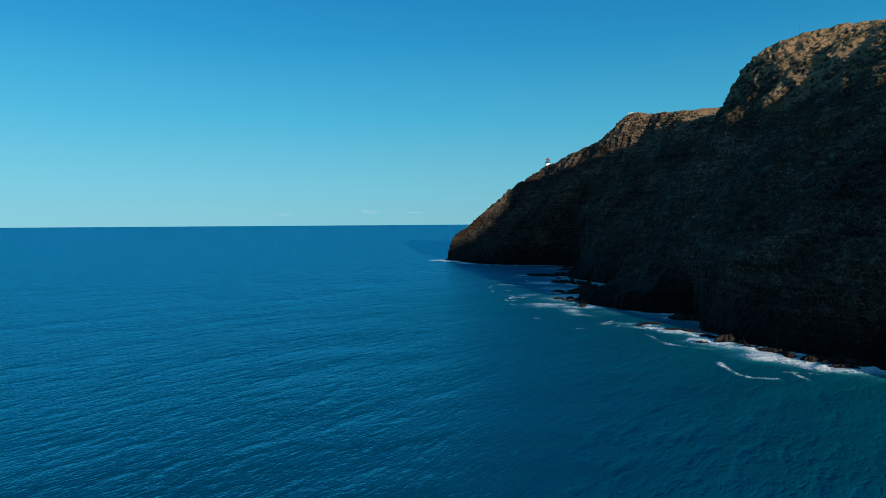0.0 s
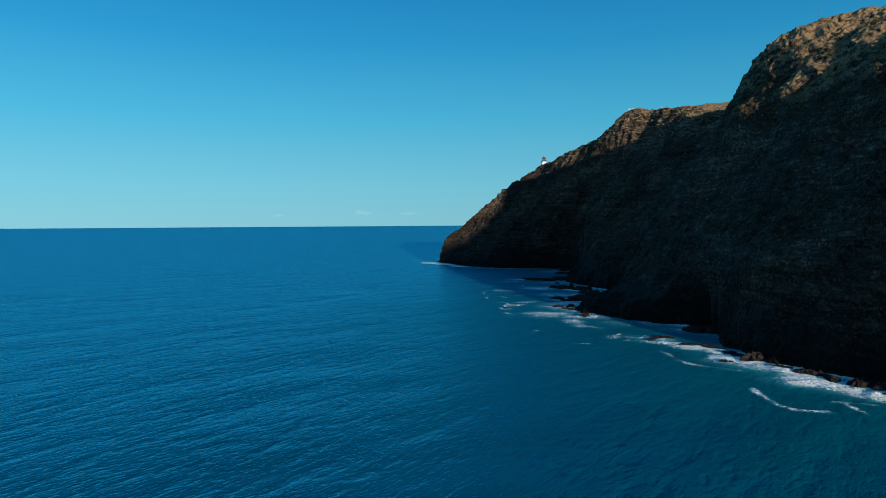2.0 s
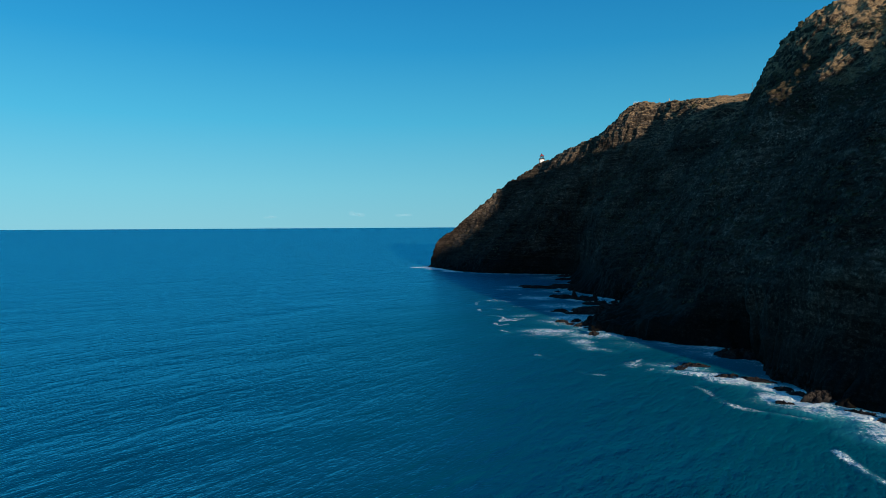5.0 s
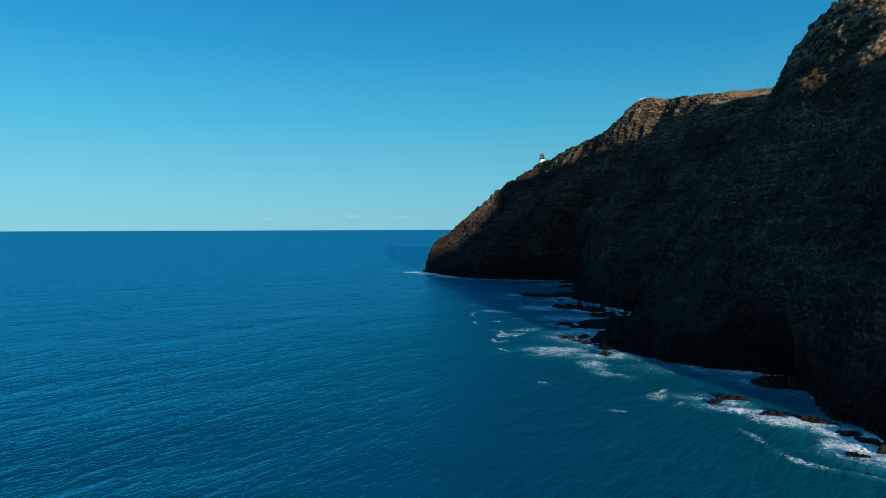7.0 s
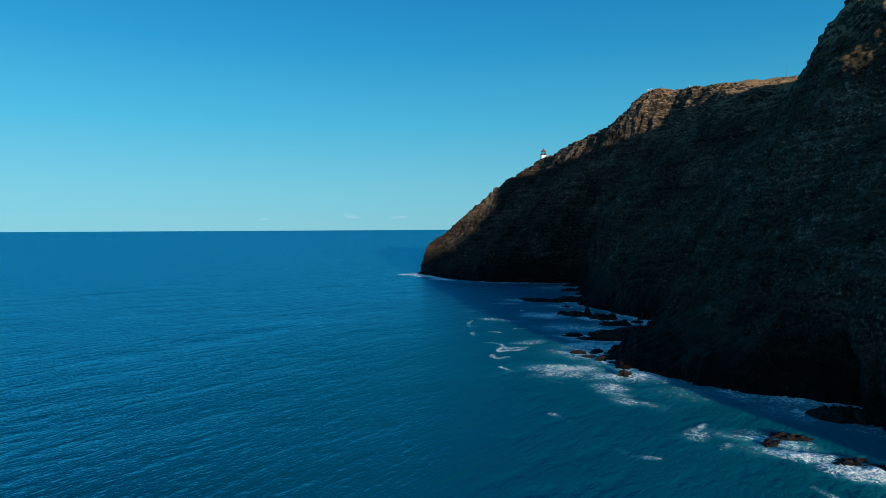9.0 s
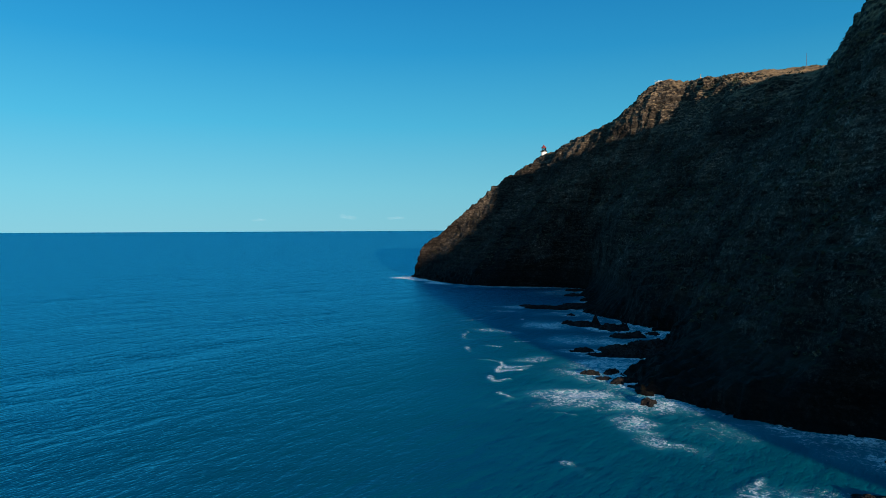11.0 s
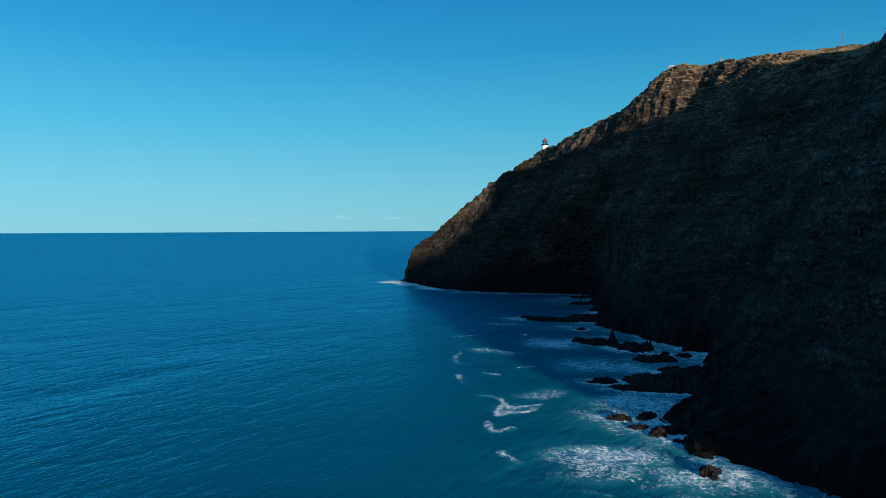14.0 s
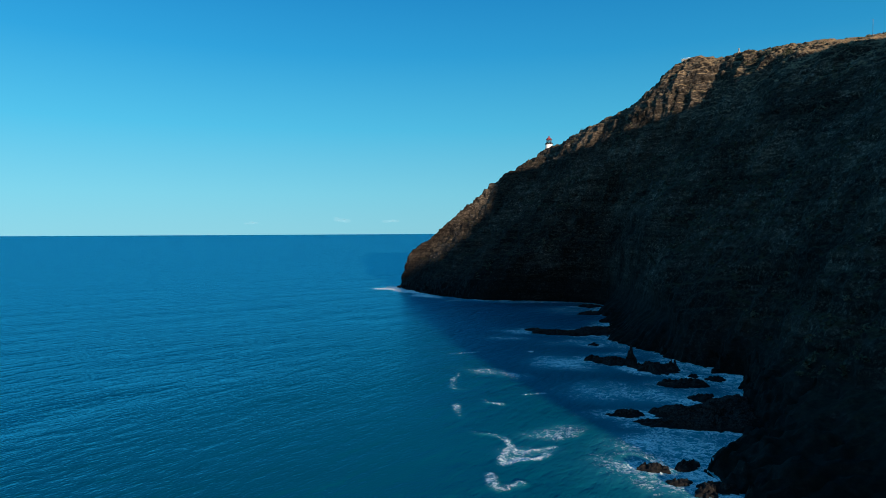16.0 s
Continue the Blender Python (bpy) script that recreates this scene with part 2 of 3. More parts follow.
def lava_material():
    m, n, l, b = material("black_lava")
    mid = noise_of(n, l, 0.5, 6)
    fine = noise_of(n, l, 2.2, 8, 0.7)
    stone = ramp(n, l, fine, [(0.38, (0.004, 0.0035, 0.0035)), (0.5, (0.016, 0.013, 0.012)), (0.66, (0.085, 0.068, 0.057))])
    brown = ramp(n, l, fine, [(0.38, (0.005, 0.004, 0.0038)), (0.66, (0.070, 0.058, 0.050))])
    c = mix(n, l, ramp(n, l, mid, [(0.45, 0.0), (0.6, 1.0)]), stone, brown)
    geo = n.new("ShaderNodeNewGeometry")
    place = n.new("ShaderNodeSeparateXYZ")
    l.new(geo.outputs["Position"], place.inputs[0])
    wet = ramp(n, l, maths(n, l, "SUBTRACT", place.outputs[2], maths(n, l, "MULTIPLY", mid, 1.2)), [(0.0, 1.0), (0.7, 0.0)])
    c = mix(n, l, wet, c, (0.012, 0.011, 0.011))
    l.new(c, b.inputs["Base Color"])
    l.new(maths(n, l, "SUBTRACT", 0.92, maths(n, l, "MULTIPLY", wet, 0.3)), b.inputs["Roughness"])
    b.inputs["Specular IOR Level"].default_value = 0.15
    bump = node(n, "ShaderNodeBump", Strength=1.0, Distance=0.6)
    l.new(maths(n, l, "ADD", fine, mid), bump.inputs["Height"])
    l.new(bump.outputs[0], b.inputs["Normal"])
    return m


def sea_material():
    m, n, l, b = material("sea_water")
    big = noise_of(n, l, 0.006, 3)
    at = n.new("ShaderNodeAttribute")
    at.attribute_name = "shallow"
    deep = mix(n, l, big, (0.0, 0.049, 0.092), (0.0, 0.064, 0.112))
    streaks = noise_of(n, l, 0.0035, 5, 0.6, (1, 5, 1), 0.35)
    deep = mix(n, l, 1.0, deep, ramp(n, l, streaks, [(0.36, 0.84), (0.64, 1.14)]), "MULTIPLY")
    # far wavelets' light and dark, put into the water's colour as noise
    wave_tone = noise_of(n, l, 0.02, 4, 0.65, (1, 3, 1), 0.5)
    deep = mix(n, l, 1.0, deep, ramp(n, l, wave_tone, [(0.36, 0.84), (0.64, 1.16)]), "MULTIPLY")
    water = mix(n, l, at.outputs["Fac"], deep, (0.0, 0.130, 0.160))
    fo = n.new("ShaderNodeAttribute")
    fo.attribute_name = "foam"
    lace = ramp(n, l, noise_of(n, l, 0.75, 8, 0.8), [(0.36, 0.0), (0.64, 1.0)])
    co = n.new("ShaderNodeTexCoord")
    warp = n.new("ShaderNodeVectorMath")
    warp.operation = "ADD"
    wob = node(n, "ShaderNodeTexNoise", Scale=0.25, Detail=4)
    sc = n.new("ShaderNodeVectorMath")
    sc.operation = "SCALE"
    sc.inputs["Scale"].default_value = 6.0
    l.new(co.outputs["Object"], wob.inputs["Vector"])
    l.new(wob.outputs["Color"], sc.inputs[0])
    l.new(co.outputs["Object"], warp.inputs[0])
    l.new(sc.outputs[0], warp.inputs[1])
    strand = node(n, "ShaderNodeTexNoise", Scale=0.42, Detail=7, Roughness=0.70)
    l.new(warp.outputs[0], strand.inputs["Vector"])
    thin = ramp(n, l, maths(n, l, "ABSOLUTE", maths(n, l, "SUBTRACT", strand.outputs["Fac"], 0.5)), [(0.0, 1.0), (0.075, 0.0)])
    grain = maths(n, l, "ADD", maths(n, l, "MULTIPLY", lace, 0.45), maths(n, l, "MULTIPLY", thin, 0.55))
    dense = maths(n, l, "ADD", fo.outputs["Fac"], maths(n, l, "SUBTRACT", grain, 1.0))
    dense = maths(n, l, "ADD", dense, maths(n, l, "MULTIPLY", maths(n, l, "SUBTRACT", noise_of(n, l, 0.11, 4, 0.6), 0.5), 1.1))
    foam = ramp(n, l, maths(n, l, "MULTIPLY", dense, ramp(n, l, fo.outputs["Fac"], [(0.05, 0.0), (0.25, 1.0)])), [(0.06, 0.0), (0.20, 0.45), (0.50, 1.0)])
    ch = n.new("ShaderNodeAttribute")
    ch.attribute_name = "churn"
    milky = mix(n, l, maths(n, l, "MULTIPLY", maths(n, l, "POWER", ch.outputs["Fac"], 1.6), 0.55), water, (0.04, 0.36, 0.40))
    milky = mix(n, l, maths(n, l, "MULTIPLY", maths(n, l, "POWER", fo.outputs["Fac"], 2.0), 0.75), milky, (0.10, 0.48, 0.49))
    caps = node(n, "ShaderNodeTexVoronoi", Scale=0.011)
    l.new(warp.outputs[0], caps.inputs["Vector"])
    cap = ramp(n, l, maths(n, l, "ADD", caps.outputs["Distance"], maths(n, l, "MULTIPLY", lace, 0.012)), [(0.013, 1.0), (0.022, 0.0)])
    foam = maths(n, l, "MAXIMUM", foam, cap)
    c = mix(n, l, foam, milky, (0.86, 0.91, 0.86))
    lean = waves(n, l, [(0.012, 3, (1, 2.8, 1), 0.70, 0.055), (0.085, 3, (1, 2.6, 1), 0.95, 0.14), (0.34, 4, (1, 2.3, 1), 0.90, 0.24), (1.05, 3, (1, 1.6, 1), 0.60, 0.24)])
    calm = n.new("ShaderNodeMix")
    calm.data_type = "VECTOR"
    l.new(maths(n, l, "MINIMUM", maths(n, l, "MULTIPLY", at.outputs["Fac"], 1.0), 0.66), calm.inputs[0])
    l.new(lean, calm.inputs[4])
    l.new(n.new("ShaderNodeNewGeometry").outputs["Normal"], calm.inputs[5])
    lean = calm.outputs[1]
    # rough water: the body's own colour under a sheen that the wave slopes keep low
    body = n.new("ShaderNodeBsdfDiffuse")
    sheen = node(n, "ShaderNodeBsdfGlossy", Roughness=0.28)
    sheen.inputs["Color"].default_value = (0.11, 0.76, 0.98, 1)
    fres = node(n, "ShaderNodeFresnel", IOR=1.42)
    dry = maths(n, l, "SUBTRACT", 1.0, foam)
    amount = maths(n, l, "MULTIPLY", maths(n, l, "MULTIPLY", fres.outputs[0], maths(n, l, "SUBTRACT", 0.90, maths(n, l, "MULTIPLY", at.outputs["Fac"], 0.62))), dry)
    top = n.new("ShaderNodeMixShader")
    l.new(c, body.inputs["Color"])
    for other in (sheen, fres):
        l.new(lean, other.inputs["Normal"])
    froth = n.new("ShaderNodeMix")
    froth.data_type = "VECTOR"
    l.new(foam, froth.inputs[0])
    l.new(lean, froth.inputs[4])
    l.new(tilted(n, l, [(0.5, 2, (1, 1, 1), 0, (0.8, 0.8, 0)), (1.9, 3, (1, 1, 1), 0, (4.2, 4.2, 0)), (6.0, 2, (1, 1, 1), 0, (4.0, 4.0, 0))]), froth.inputs[5])
    l.new(froth.outputs[1], body.inputs["Normal"])
    l.new(amount, top.inputs[0])
    l.new(body.outputs[0], top.inputs[1])
    l.new(sheen.outputs[0], top.inputs[2])
    l.new(top.outputs[0], n["Material Output"].inputs["Surface"])
    n.remove(b)
    return m


def plain(name, colour, rough=0.6, metal=0.0, wear=0.2, scale=2.0):
    m, n, l, b = material(name)
    f = noise_of(n, l, scale, 6)
    c = mix(n, l, maths(n, l, "MULTIPLY", f, wear * 2), colour, tuple(v * 0.55 for v in colour))
    l.new(c, b.inputs["Base Color"])
    b.inputs["Roughness"].default_value, b.inputs["Metallic"].default_value = rough, metal
    return m


ROCK, LAVA, SEA = rock_material(), lava_material(), sea_material()
WHITE = plain("white_masonry", (0.80, 0.79, 0.75), 0.7, wear=0.15, scale=0.6)
RED = plain("red_roof_paint", (0.27, 0.05, 0.04), 0.5)
BLACK = plain("black_iron", (0.02, 0.02, 0.022), 0.5, 0.3)

WOOD = plain("weathered_pole", (0.12, 0.10, 0.085), 0.9)
STEEL = plain("grey_steel", (0.30, 0.31, 0.32), 0.5, 0.6)
CONCRETE = plain("pale_concrete", (0.27, 0.255, 0.23), 0.9, scale=1.0)
LEAF = plain("scrub_leaf", (0.040, 0.046, 0.022), 0.9, wear=0.4, scale=0.8)
DRYLEAF = plain("dry_scrub_leaf", (0.10, 0.085, 0.048), 0.9, wear=0.4, scale=0.8)
BARK = plain("grey_bark", (0.10, 0.08, 0.065), 0.95)


def glass_material():
    m, n, l, b = material("lantern_glass")
    clear, shine, both = n.new("ShaderNodeBsdfTransparent"), node(n, "ShaderNodeBsdfGlossy", Roughness=0.03), n.new("ShaderNodeMixShader")
    clear.inputs["Color"].default_value = (0.86, 0.93, 0.93, 1)
    l.new(node(n, "ShaderNodeFresnel", IOR=1.45).outputs[0], both.inputs[0])
    l.new(clear.outputs[0], both.inputs[1])
    l.new(shine.outputs[0], both.inputs[2])
    l.new(both.outputs[0], n["Material Output"].inputs["Surface"])
    n.remove(b)
    return m


def cloud_material():
    m, n, l, b = material("thin_cloud")
    out = n["Material Output"]
    b.inputs["Base Color"].default_value = (0, 0, 0, 1)
    # the daylight on the cloud is put in as its own glow
    b.inputs["Emission Color"].default_value = (0.66, 0.86, 0.92, 1)
    b.inputs["Emission Strength"].default_value = 0.78
    b.inputs["Roughness"].default_value = 1.0
    t = n.new("ShaderNodeBsdfTransparent")
    ms = n.new("ShaderNodeMixShader")
    ms.inputs[0].default_value = 0.05
    l.new(t.outputs[0], ms.inputs[1])
    l.new(b.outputs[0], ms.inputs[2])
    l.new(ms.outputs[0], out.inputs[0])
    return m


GLASS, CLOUD = glass_material(), cloud_material()

# ---- the headland: sections from the shore up to the crest, along the coast ----
# first two sections and the near hill's RIDGE: unseen, shaped to cast shade
SHORE = [(188, 40), (158, 130), (141, 208), (118, 286), (109, 350), (104, 415), (118, 470), (120, 535), (130, 600), (142, 675),
         (126, 704), (100, 713), (75, 718), (52, 728), (38, 742), (22, 772), (10, 800), (2, 822), (-2, 834), (-3, 838)]
CREST = [(270, 60, 100), (246, 150, 128), (228, 213, 122), (259, 363, 163), (229, 411, 170.5), (210, 436, 160.5), (217, 477, 150),
         (246, 552, 138), (247, 603, 149), (247, 645, 163), (228, 686, 166), (209, 720, 169.5), (186, 745, 149), (158, 782, 134.5),
         (128, 828, 120), (90, 831, 97), (58, 832, 73), (28, 834, 46), (5, 836, 28), (0, 839, 10)]
RIDGE = [(400, 110, 120), (335, 178, 180), (322, 260, 150), (348, 390, 182), (342, 424, 186), (336, 455, 183), (322, 490, 166),
         (332, 556, 160), (335, 600, 164), (330, 650, 167), (320, 700, 165), (290, 760, 152), (260, 800, 138), (220, 840, 124),
         (150, 850, 112), (104, 850, 86), (70, 848, 62), (36, 845, 38), (9, 842, 22), (1, 842, 8)]
FAR = [(560, 200), (560, 290), (560, 380), (560, 430), (560, 480), (560, 520), (560, 560), (560, 620), (560, 680), (540, 760),
       (500, 820), (440, 880), (380, 920), (300, 930), (200, 930), (130, 905), (84, 885), (44, 865), (14, 852), (3, 846)]
# how far the slope of each section bulges out
BULGE = [1.6, 1.8, 1.3, 0.95, 0.25, 0.0, 0.1, 0.6, 1.25, 1.3, 0.8, 0.5, 0.4, 0.2, 0.2, 0.2, 0.2, 0.2, 0.2, 0.2]
# the lava bench at the foot: where the water's edge runs (y, x)
BENCH = [(170, 156), (205, 149), (222, 140), (238, 127), (258, 120), (285, 118), (308, 126), (322, 134), (331, 122), (342, 106), (357, 94),
         (376, 84), (396, 80), (408, 90), (414, 102), (421, 104), (445, 112), (462, 122), (480, 130), (498, 122), (530, 114),
         (553, 106), (575, 112), (600, 120), (640, 130), (672, 138), (690, 142)]


# low lava humps on the bench (x, y, radius, height)
KNOLLS = [(113, 342, 9, 5), (98, 352, 11, 7), (92, 384, 9, 3), (112, 432, 10, 3)]


def waters_edge(y):
    b = np.asarray(BENCH, float)
    return np.interp(y, b[:, 0], b[:, 1])


def headland():
    n_u, n_v, n_r, n_f = 1450, 290, 46, 16
    shore, crest, ridge, far = (np.asarray(a, float) for a in (SHORE, CREST, RIDGE, FAR))
    mid = (shore + crest[:, :2]) / 2
    length = np.r_[0, np.cumsum(np.maximum(np.linalg.norm(np.diff(mid, axis=0), axis=1), 8))]
    u = np.interp(np.linspace(0, length[-1], n_u), length, np.arange(len(length)))
    s, c, r, f = spline(shore, u), spline(crest, u), spline(ridge, u), spline(far, u)
    bulge = np.interp(u, np.arange(len(BULGE)), BULGE)
    rows, level = [], []
    out = s - c[:, :2]
    out /= np.linalg.norm(out, axis=1)[:, None] + 1e-6
    for v in np.linspace(-0.06, 1, n_v):
        level.append(v)
        if v < 0:
            xy = s + out * (-v / 0.06) * 9
            z = np.full(n_u, v / 0.06 * 6)
        else:
            xy = s + (c[:, :2] - s) * v
            at = (0, 0.05, 0.12, 0.40, 0.65, 0.85, 0.95, 1)
            hollow = np.interp(v, at, (0, 0.02, 0.075, 0.345, 0.59, 0.80, 0.945, 1))
            full = np.interp(v, at, (0, 0.22, 0.32, 0.55, 0.77, 0.92, 0.98, 1))
            z = c[:, 2] * (hollow + (full - hollow) * bulge)
        rows.append(np.c_[xy, z])
    for v in np.linspace(0, 1, n_r + 1)[1:]:
        level.append(1 + v)
        dip = 2 * math.sin(math.pi * v) * np.clip((500 - c[:, 1]) / 60, 0, 1)
        rows.append(c + (r - c) * v - np.c_[dip * 0, dip * 0, dip])
    for v in np.linspace(0, 1, n_f + 1)[1:]:
        level.append(2 + v)
        rows.append(np.c_[r[:, :2] + (f - r[:, :2]) * v, r[:, 2] + (-6 - r[:, 2]) * v ** 1.5])
    g = np.stack(rows, 1)
    level = np.broadcast_to(np.array(level)[None, :], g.shape[:2])
    # the bench pushes the foot of the cliff out to the water's edge
    on = (g[:, :, 1] > 170) & (g[:, :, 1] < 690) & (level < 1)
    fade = np.clip((g[:, :, 1] - 170) / 40, 0, 1) * np.clip((690 - g[:, :, 1]) / 40, 0, 1)
    jag = 3.5 * fractal(np.c_[np.zeros(n_u), s[:, 1], np.zeros(n_u)], 13, 4, 120, 0.6)
    move = (waters_edge(s[:, 1]) + jag - s[:, 0])[:, None]
    push = move * np.clip(1 - g[:, :, 2] / np.where(move > 0, 50, 16), 0, 1) ** 1.5 * fade
    g[:, :, 0] += np.where(on, push, 0)
    for kx, ky, r, h in KNOLLS:
        g[:, :, 2] += h * np.exp(-((g[:, :, 0] - kx) ** 2 + (g[:, :, 1] - ky) ** 2) / (r * r)) * (level < 1) * (level > 0)
    du, dv = np.gradient(g, axis=0), np.gradient(g, axis=1)
    nor = np.cross(du, dv)
    nor /= np.linalg.norm(nor, axis=2)[:, :, None] + 1e-9
    nor *= np.sign(nor[:, :, 2:3] + 1e-9)
    p, q, lev = g.reshape(-1, 3), nor.reshape(-1, 3), level.ravel()
    height = np.clip(p[:, 2] / 12, 0, 1)
    edge = np.clip(p[:, 2] / 40, 0.45, 1) * np.interp(lev, (0.85, 1.0), (1, 0.35))
    ribs = fractal(p, (34, 34, 90), 3, 5)
    rough = fractal(p, (11, 11, 7), 4, 21)
    crag = 1 - np.abs(fractal(p, (20, 20, 16), 4, 40))
    blocks = np.abs(fractal(p, (6, 6, 4), 3, 33))
    d = edge * (4.0 * ribs + 2.6 * (crag - 0.6)) + (0.3 + 0.7 * height) * (1.0 * rough + 0.9 * (0.4 - blocks))
    d = d + height * np.clip(p[:, 2] / 60, 0.4, 1) * (1.0 * (0.36 - np.abs(fractal(p, (2.8, 2.8, 2.0), 2, 52))) + 0.9 * np.clip(fractal(p, (5, 5, 4), 2, 56) - 0.25, 0, 1))
    # deep gullies down the far hill's face
    far_face = np.clip((p[:, 1] - 650) / 40, 0, 1) * np.clip((800 - p[:, 1]) / 40, 0, 1) * np.clip((p[:, 2] - 40) / 40, 0, 1) * np.interp(lev, (0.9, 1.0), (1, 0))
    along = np.c_[p[:, 1] - 0.5 * p[:, 0], p[:, 2] * 0.25, p[:, 0] * 0.3]
    d = d + far_face * (5.0 * (0.55 - np.abs(fractal(along, (24, 24, 40), 2, 140))) + 2.5 * (0.4 - np.abs(fractal(along, (9, 9, 20), 2, 143))))
    # rock outcrops along the skyline
    brow = np.interp(lev, (0.86, 0.95, 1.06, 1.2), (0, 1, 1, 0)) * height
    d = d + brow * (1.5 * np.clip(fractal(p, (10, 10, 7), 3, 91) - 0.05, 0, 1) + 0.9 * np.clip(fractal(p, (4, 4, 3), 2, 94) - 0.1, 0, 1))
    p2 = p + q * d[:, None]
    # ledges: the lava beds stand out as steps
    steep = np.clip((0.93 - q[:, 2]) * 4, 0, 1) * height
    bed = (p2[:, 2] + 4 * fractal(p, (60, 60, 60), 2, 60) + 1.6 * fractal(p, (13, 13, 30), 3, 63)) / 6.5
    saw = bed - np.floor(bed)
    step = (np.clip(saw / 0.62, 0, 1) - saw) * 6.5
    step2 = (bed * 2.7 - np.floor(bed * 2.7))
    step2 = (np.clip(step2 / 0.6, 0, 1) - step2) * 2.4
    amount = steep * np.clip(0.5 + 0.9 * fractal(p, (45, 45, 20), 2, 70), 0, 1)
    point = np.clip((p[:, 1] - 730) / 40, 0, 1) * (lev < 1.2)
    amount = np.maximum(amount, 0.95 * point * height)
    p2[:, 2] += amount * (0.5 * step + 0.35 * step2) + point * steep * (0.08 * step + 0.4 * step2)
    # the low bench is broken into flat lava shelves
    shelf = np.clip(1 - p2[:, 2] / 17, 0, 1) * (p2[:, 2] > -1.5)
    p2[:, 2] += shelf * (2.6 * np.abs(rough) + 2.6 * (0.45 - np.abs(fractal(p, (5, 5, 3.5), 4, 81, 0.6))) + 1.7 * (0.4 - np.abs(fractal(p, (2.6, 2.6, 2.6), 3, 86, 0.6))))
    me = grid_mesh("headland", p2.reshape(g.shape))
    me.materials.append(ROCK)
    ob = new("ground", me)
    return tagged(ob, "steep dark lava headland with dry grass and ledges", "cliff", kind="structure"), p2.reshape(g.shape)


land, LAND = headland()
TOP = LAND[:, 44:340].reshape(-1, 3)


def ground_at(x, y):
    k = np.argmin((TOP[:, 0] - x) ** 2 + (TOP[:, 1] - y) ** 2)
    return float(TOP[k, 2])


# ---- sea rocks: x, y, half length, half width, height, turn ----
SOUTH_ROCKS = [(137, 216, 7.2, 3.5, 1.8, -20), (130, 222, 5.4, 2.9, 1.6, 30), (122, 235, 4.7, 2.4, 1.4, -30), (115, 257, 5.8, 3, 2.4, 20),
               (107, 279, 7.2, 2.2, 0.9, -25), (101, 284, 4.1, 1.8, 0.7, 10), (98, 299, 5.9, 2.4, 0.9, -15), (91, 296, 3.2, 1.9, 0.7, 40),
               (121, 314, 8.1, 4, 2.9, -25), (111, 268, 2.7, 1.8, 0.8, 0), (125, 228, 3.6, 2.1, 1.1, 60), (104, 254, 2.7, 1.3, 0.5, -20),
               (118, 244, 3.8, 1.8, 0.8, -40), (134, 209, 4.5, 2.1, 1, -15), (112, 262, 3.1, 1.6, 1.1, -50)]
COVE_ROCKS = [(77.5, 363, 2.6, 2.0, 1.5, 15), (83, 380, 6.0, 2.4, 1.1, -20), (76, 386.5, 2.0, 1.6, 1.0, 0), (70.5, 399.5, 3.6, 2.0, 1.2, -25),
              (73, 392, 2.4, 1.5, 0.8, 20), (78.5, 389, 4.5, 2.5, 1.4, -10), (78, 400, 3.0, 2.2, 1.5, 30), (77, 437, 4.6, 2.4, 1.8, -10),
              (79.5, 431, 2.6, 1.6, 0.9, 10), (98, 430, 19, 8.5, 3.6, -8), (110, 434, 14, 9, 4.6, 5), (104, 452, 4.0, 2.6, 1.6, 20)]
POINT_ROCKS = [(87, 509, 5.0, 3.0, 1.8, -30), (93, 503, 6.5, 4.0, 2.4, -40), (99, 502, 2.6, 2.4, 7.0, 10), (103, 491, 10, 6.0, 3.0, -50),
               (110, 490, 2.8, 2.4, 5.0, 0), (105, 469, 7.0, 3.6, 2.4, -15), (119, 475, 3.0, 2.2, 1.4, 0), (113, 480, 2.0, 1.5, 1.0, 30),
               (85, 570, 13, 5.5, 2.0, -25), (104, 571, 17, 9, 2.8, -5), (76, 580, 5.0, 2.6, 1.4, -30), (120, 640, 9, 3.5, 1.8, 0),
               (128, 674, 8, 3.0, 2.0, -10), (6, 806, 8, 3.0, 2.4, -60), (19, 776, 9, 2.6, 1.8, -58), (-3, 826, 4, 2.4, 2.2, -50), (95, 540, 2.2, 1.6, 0.8, 0)]


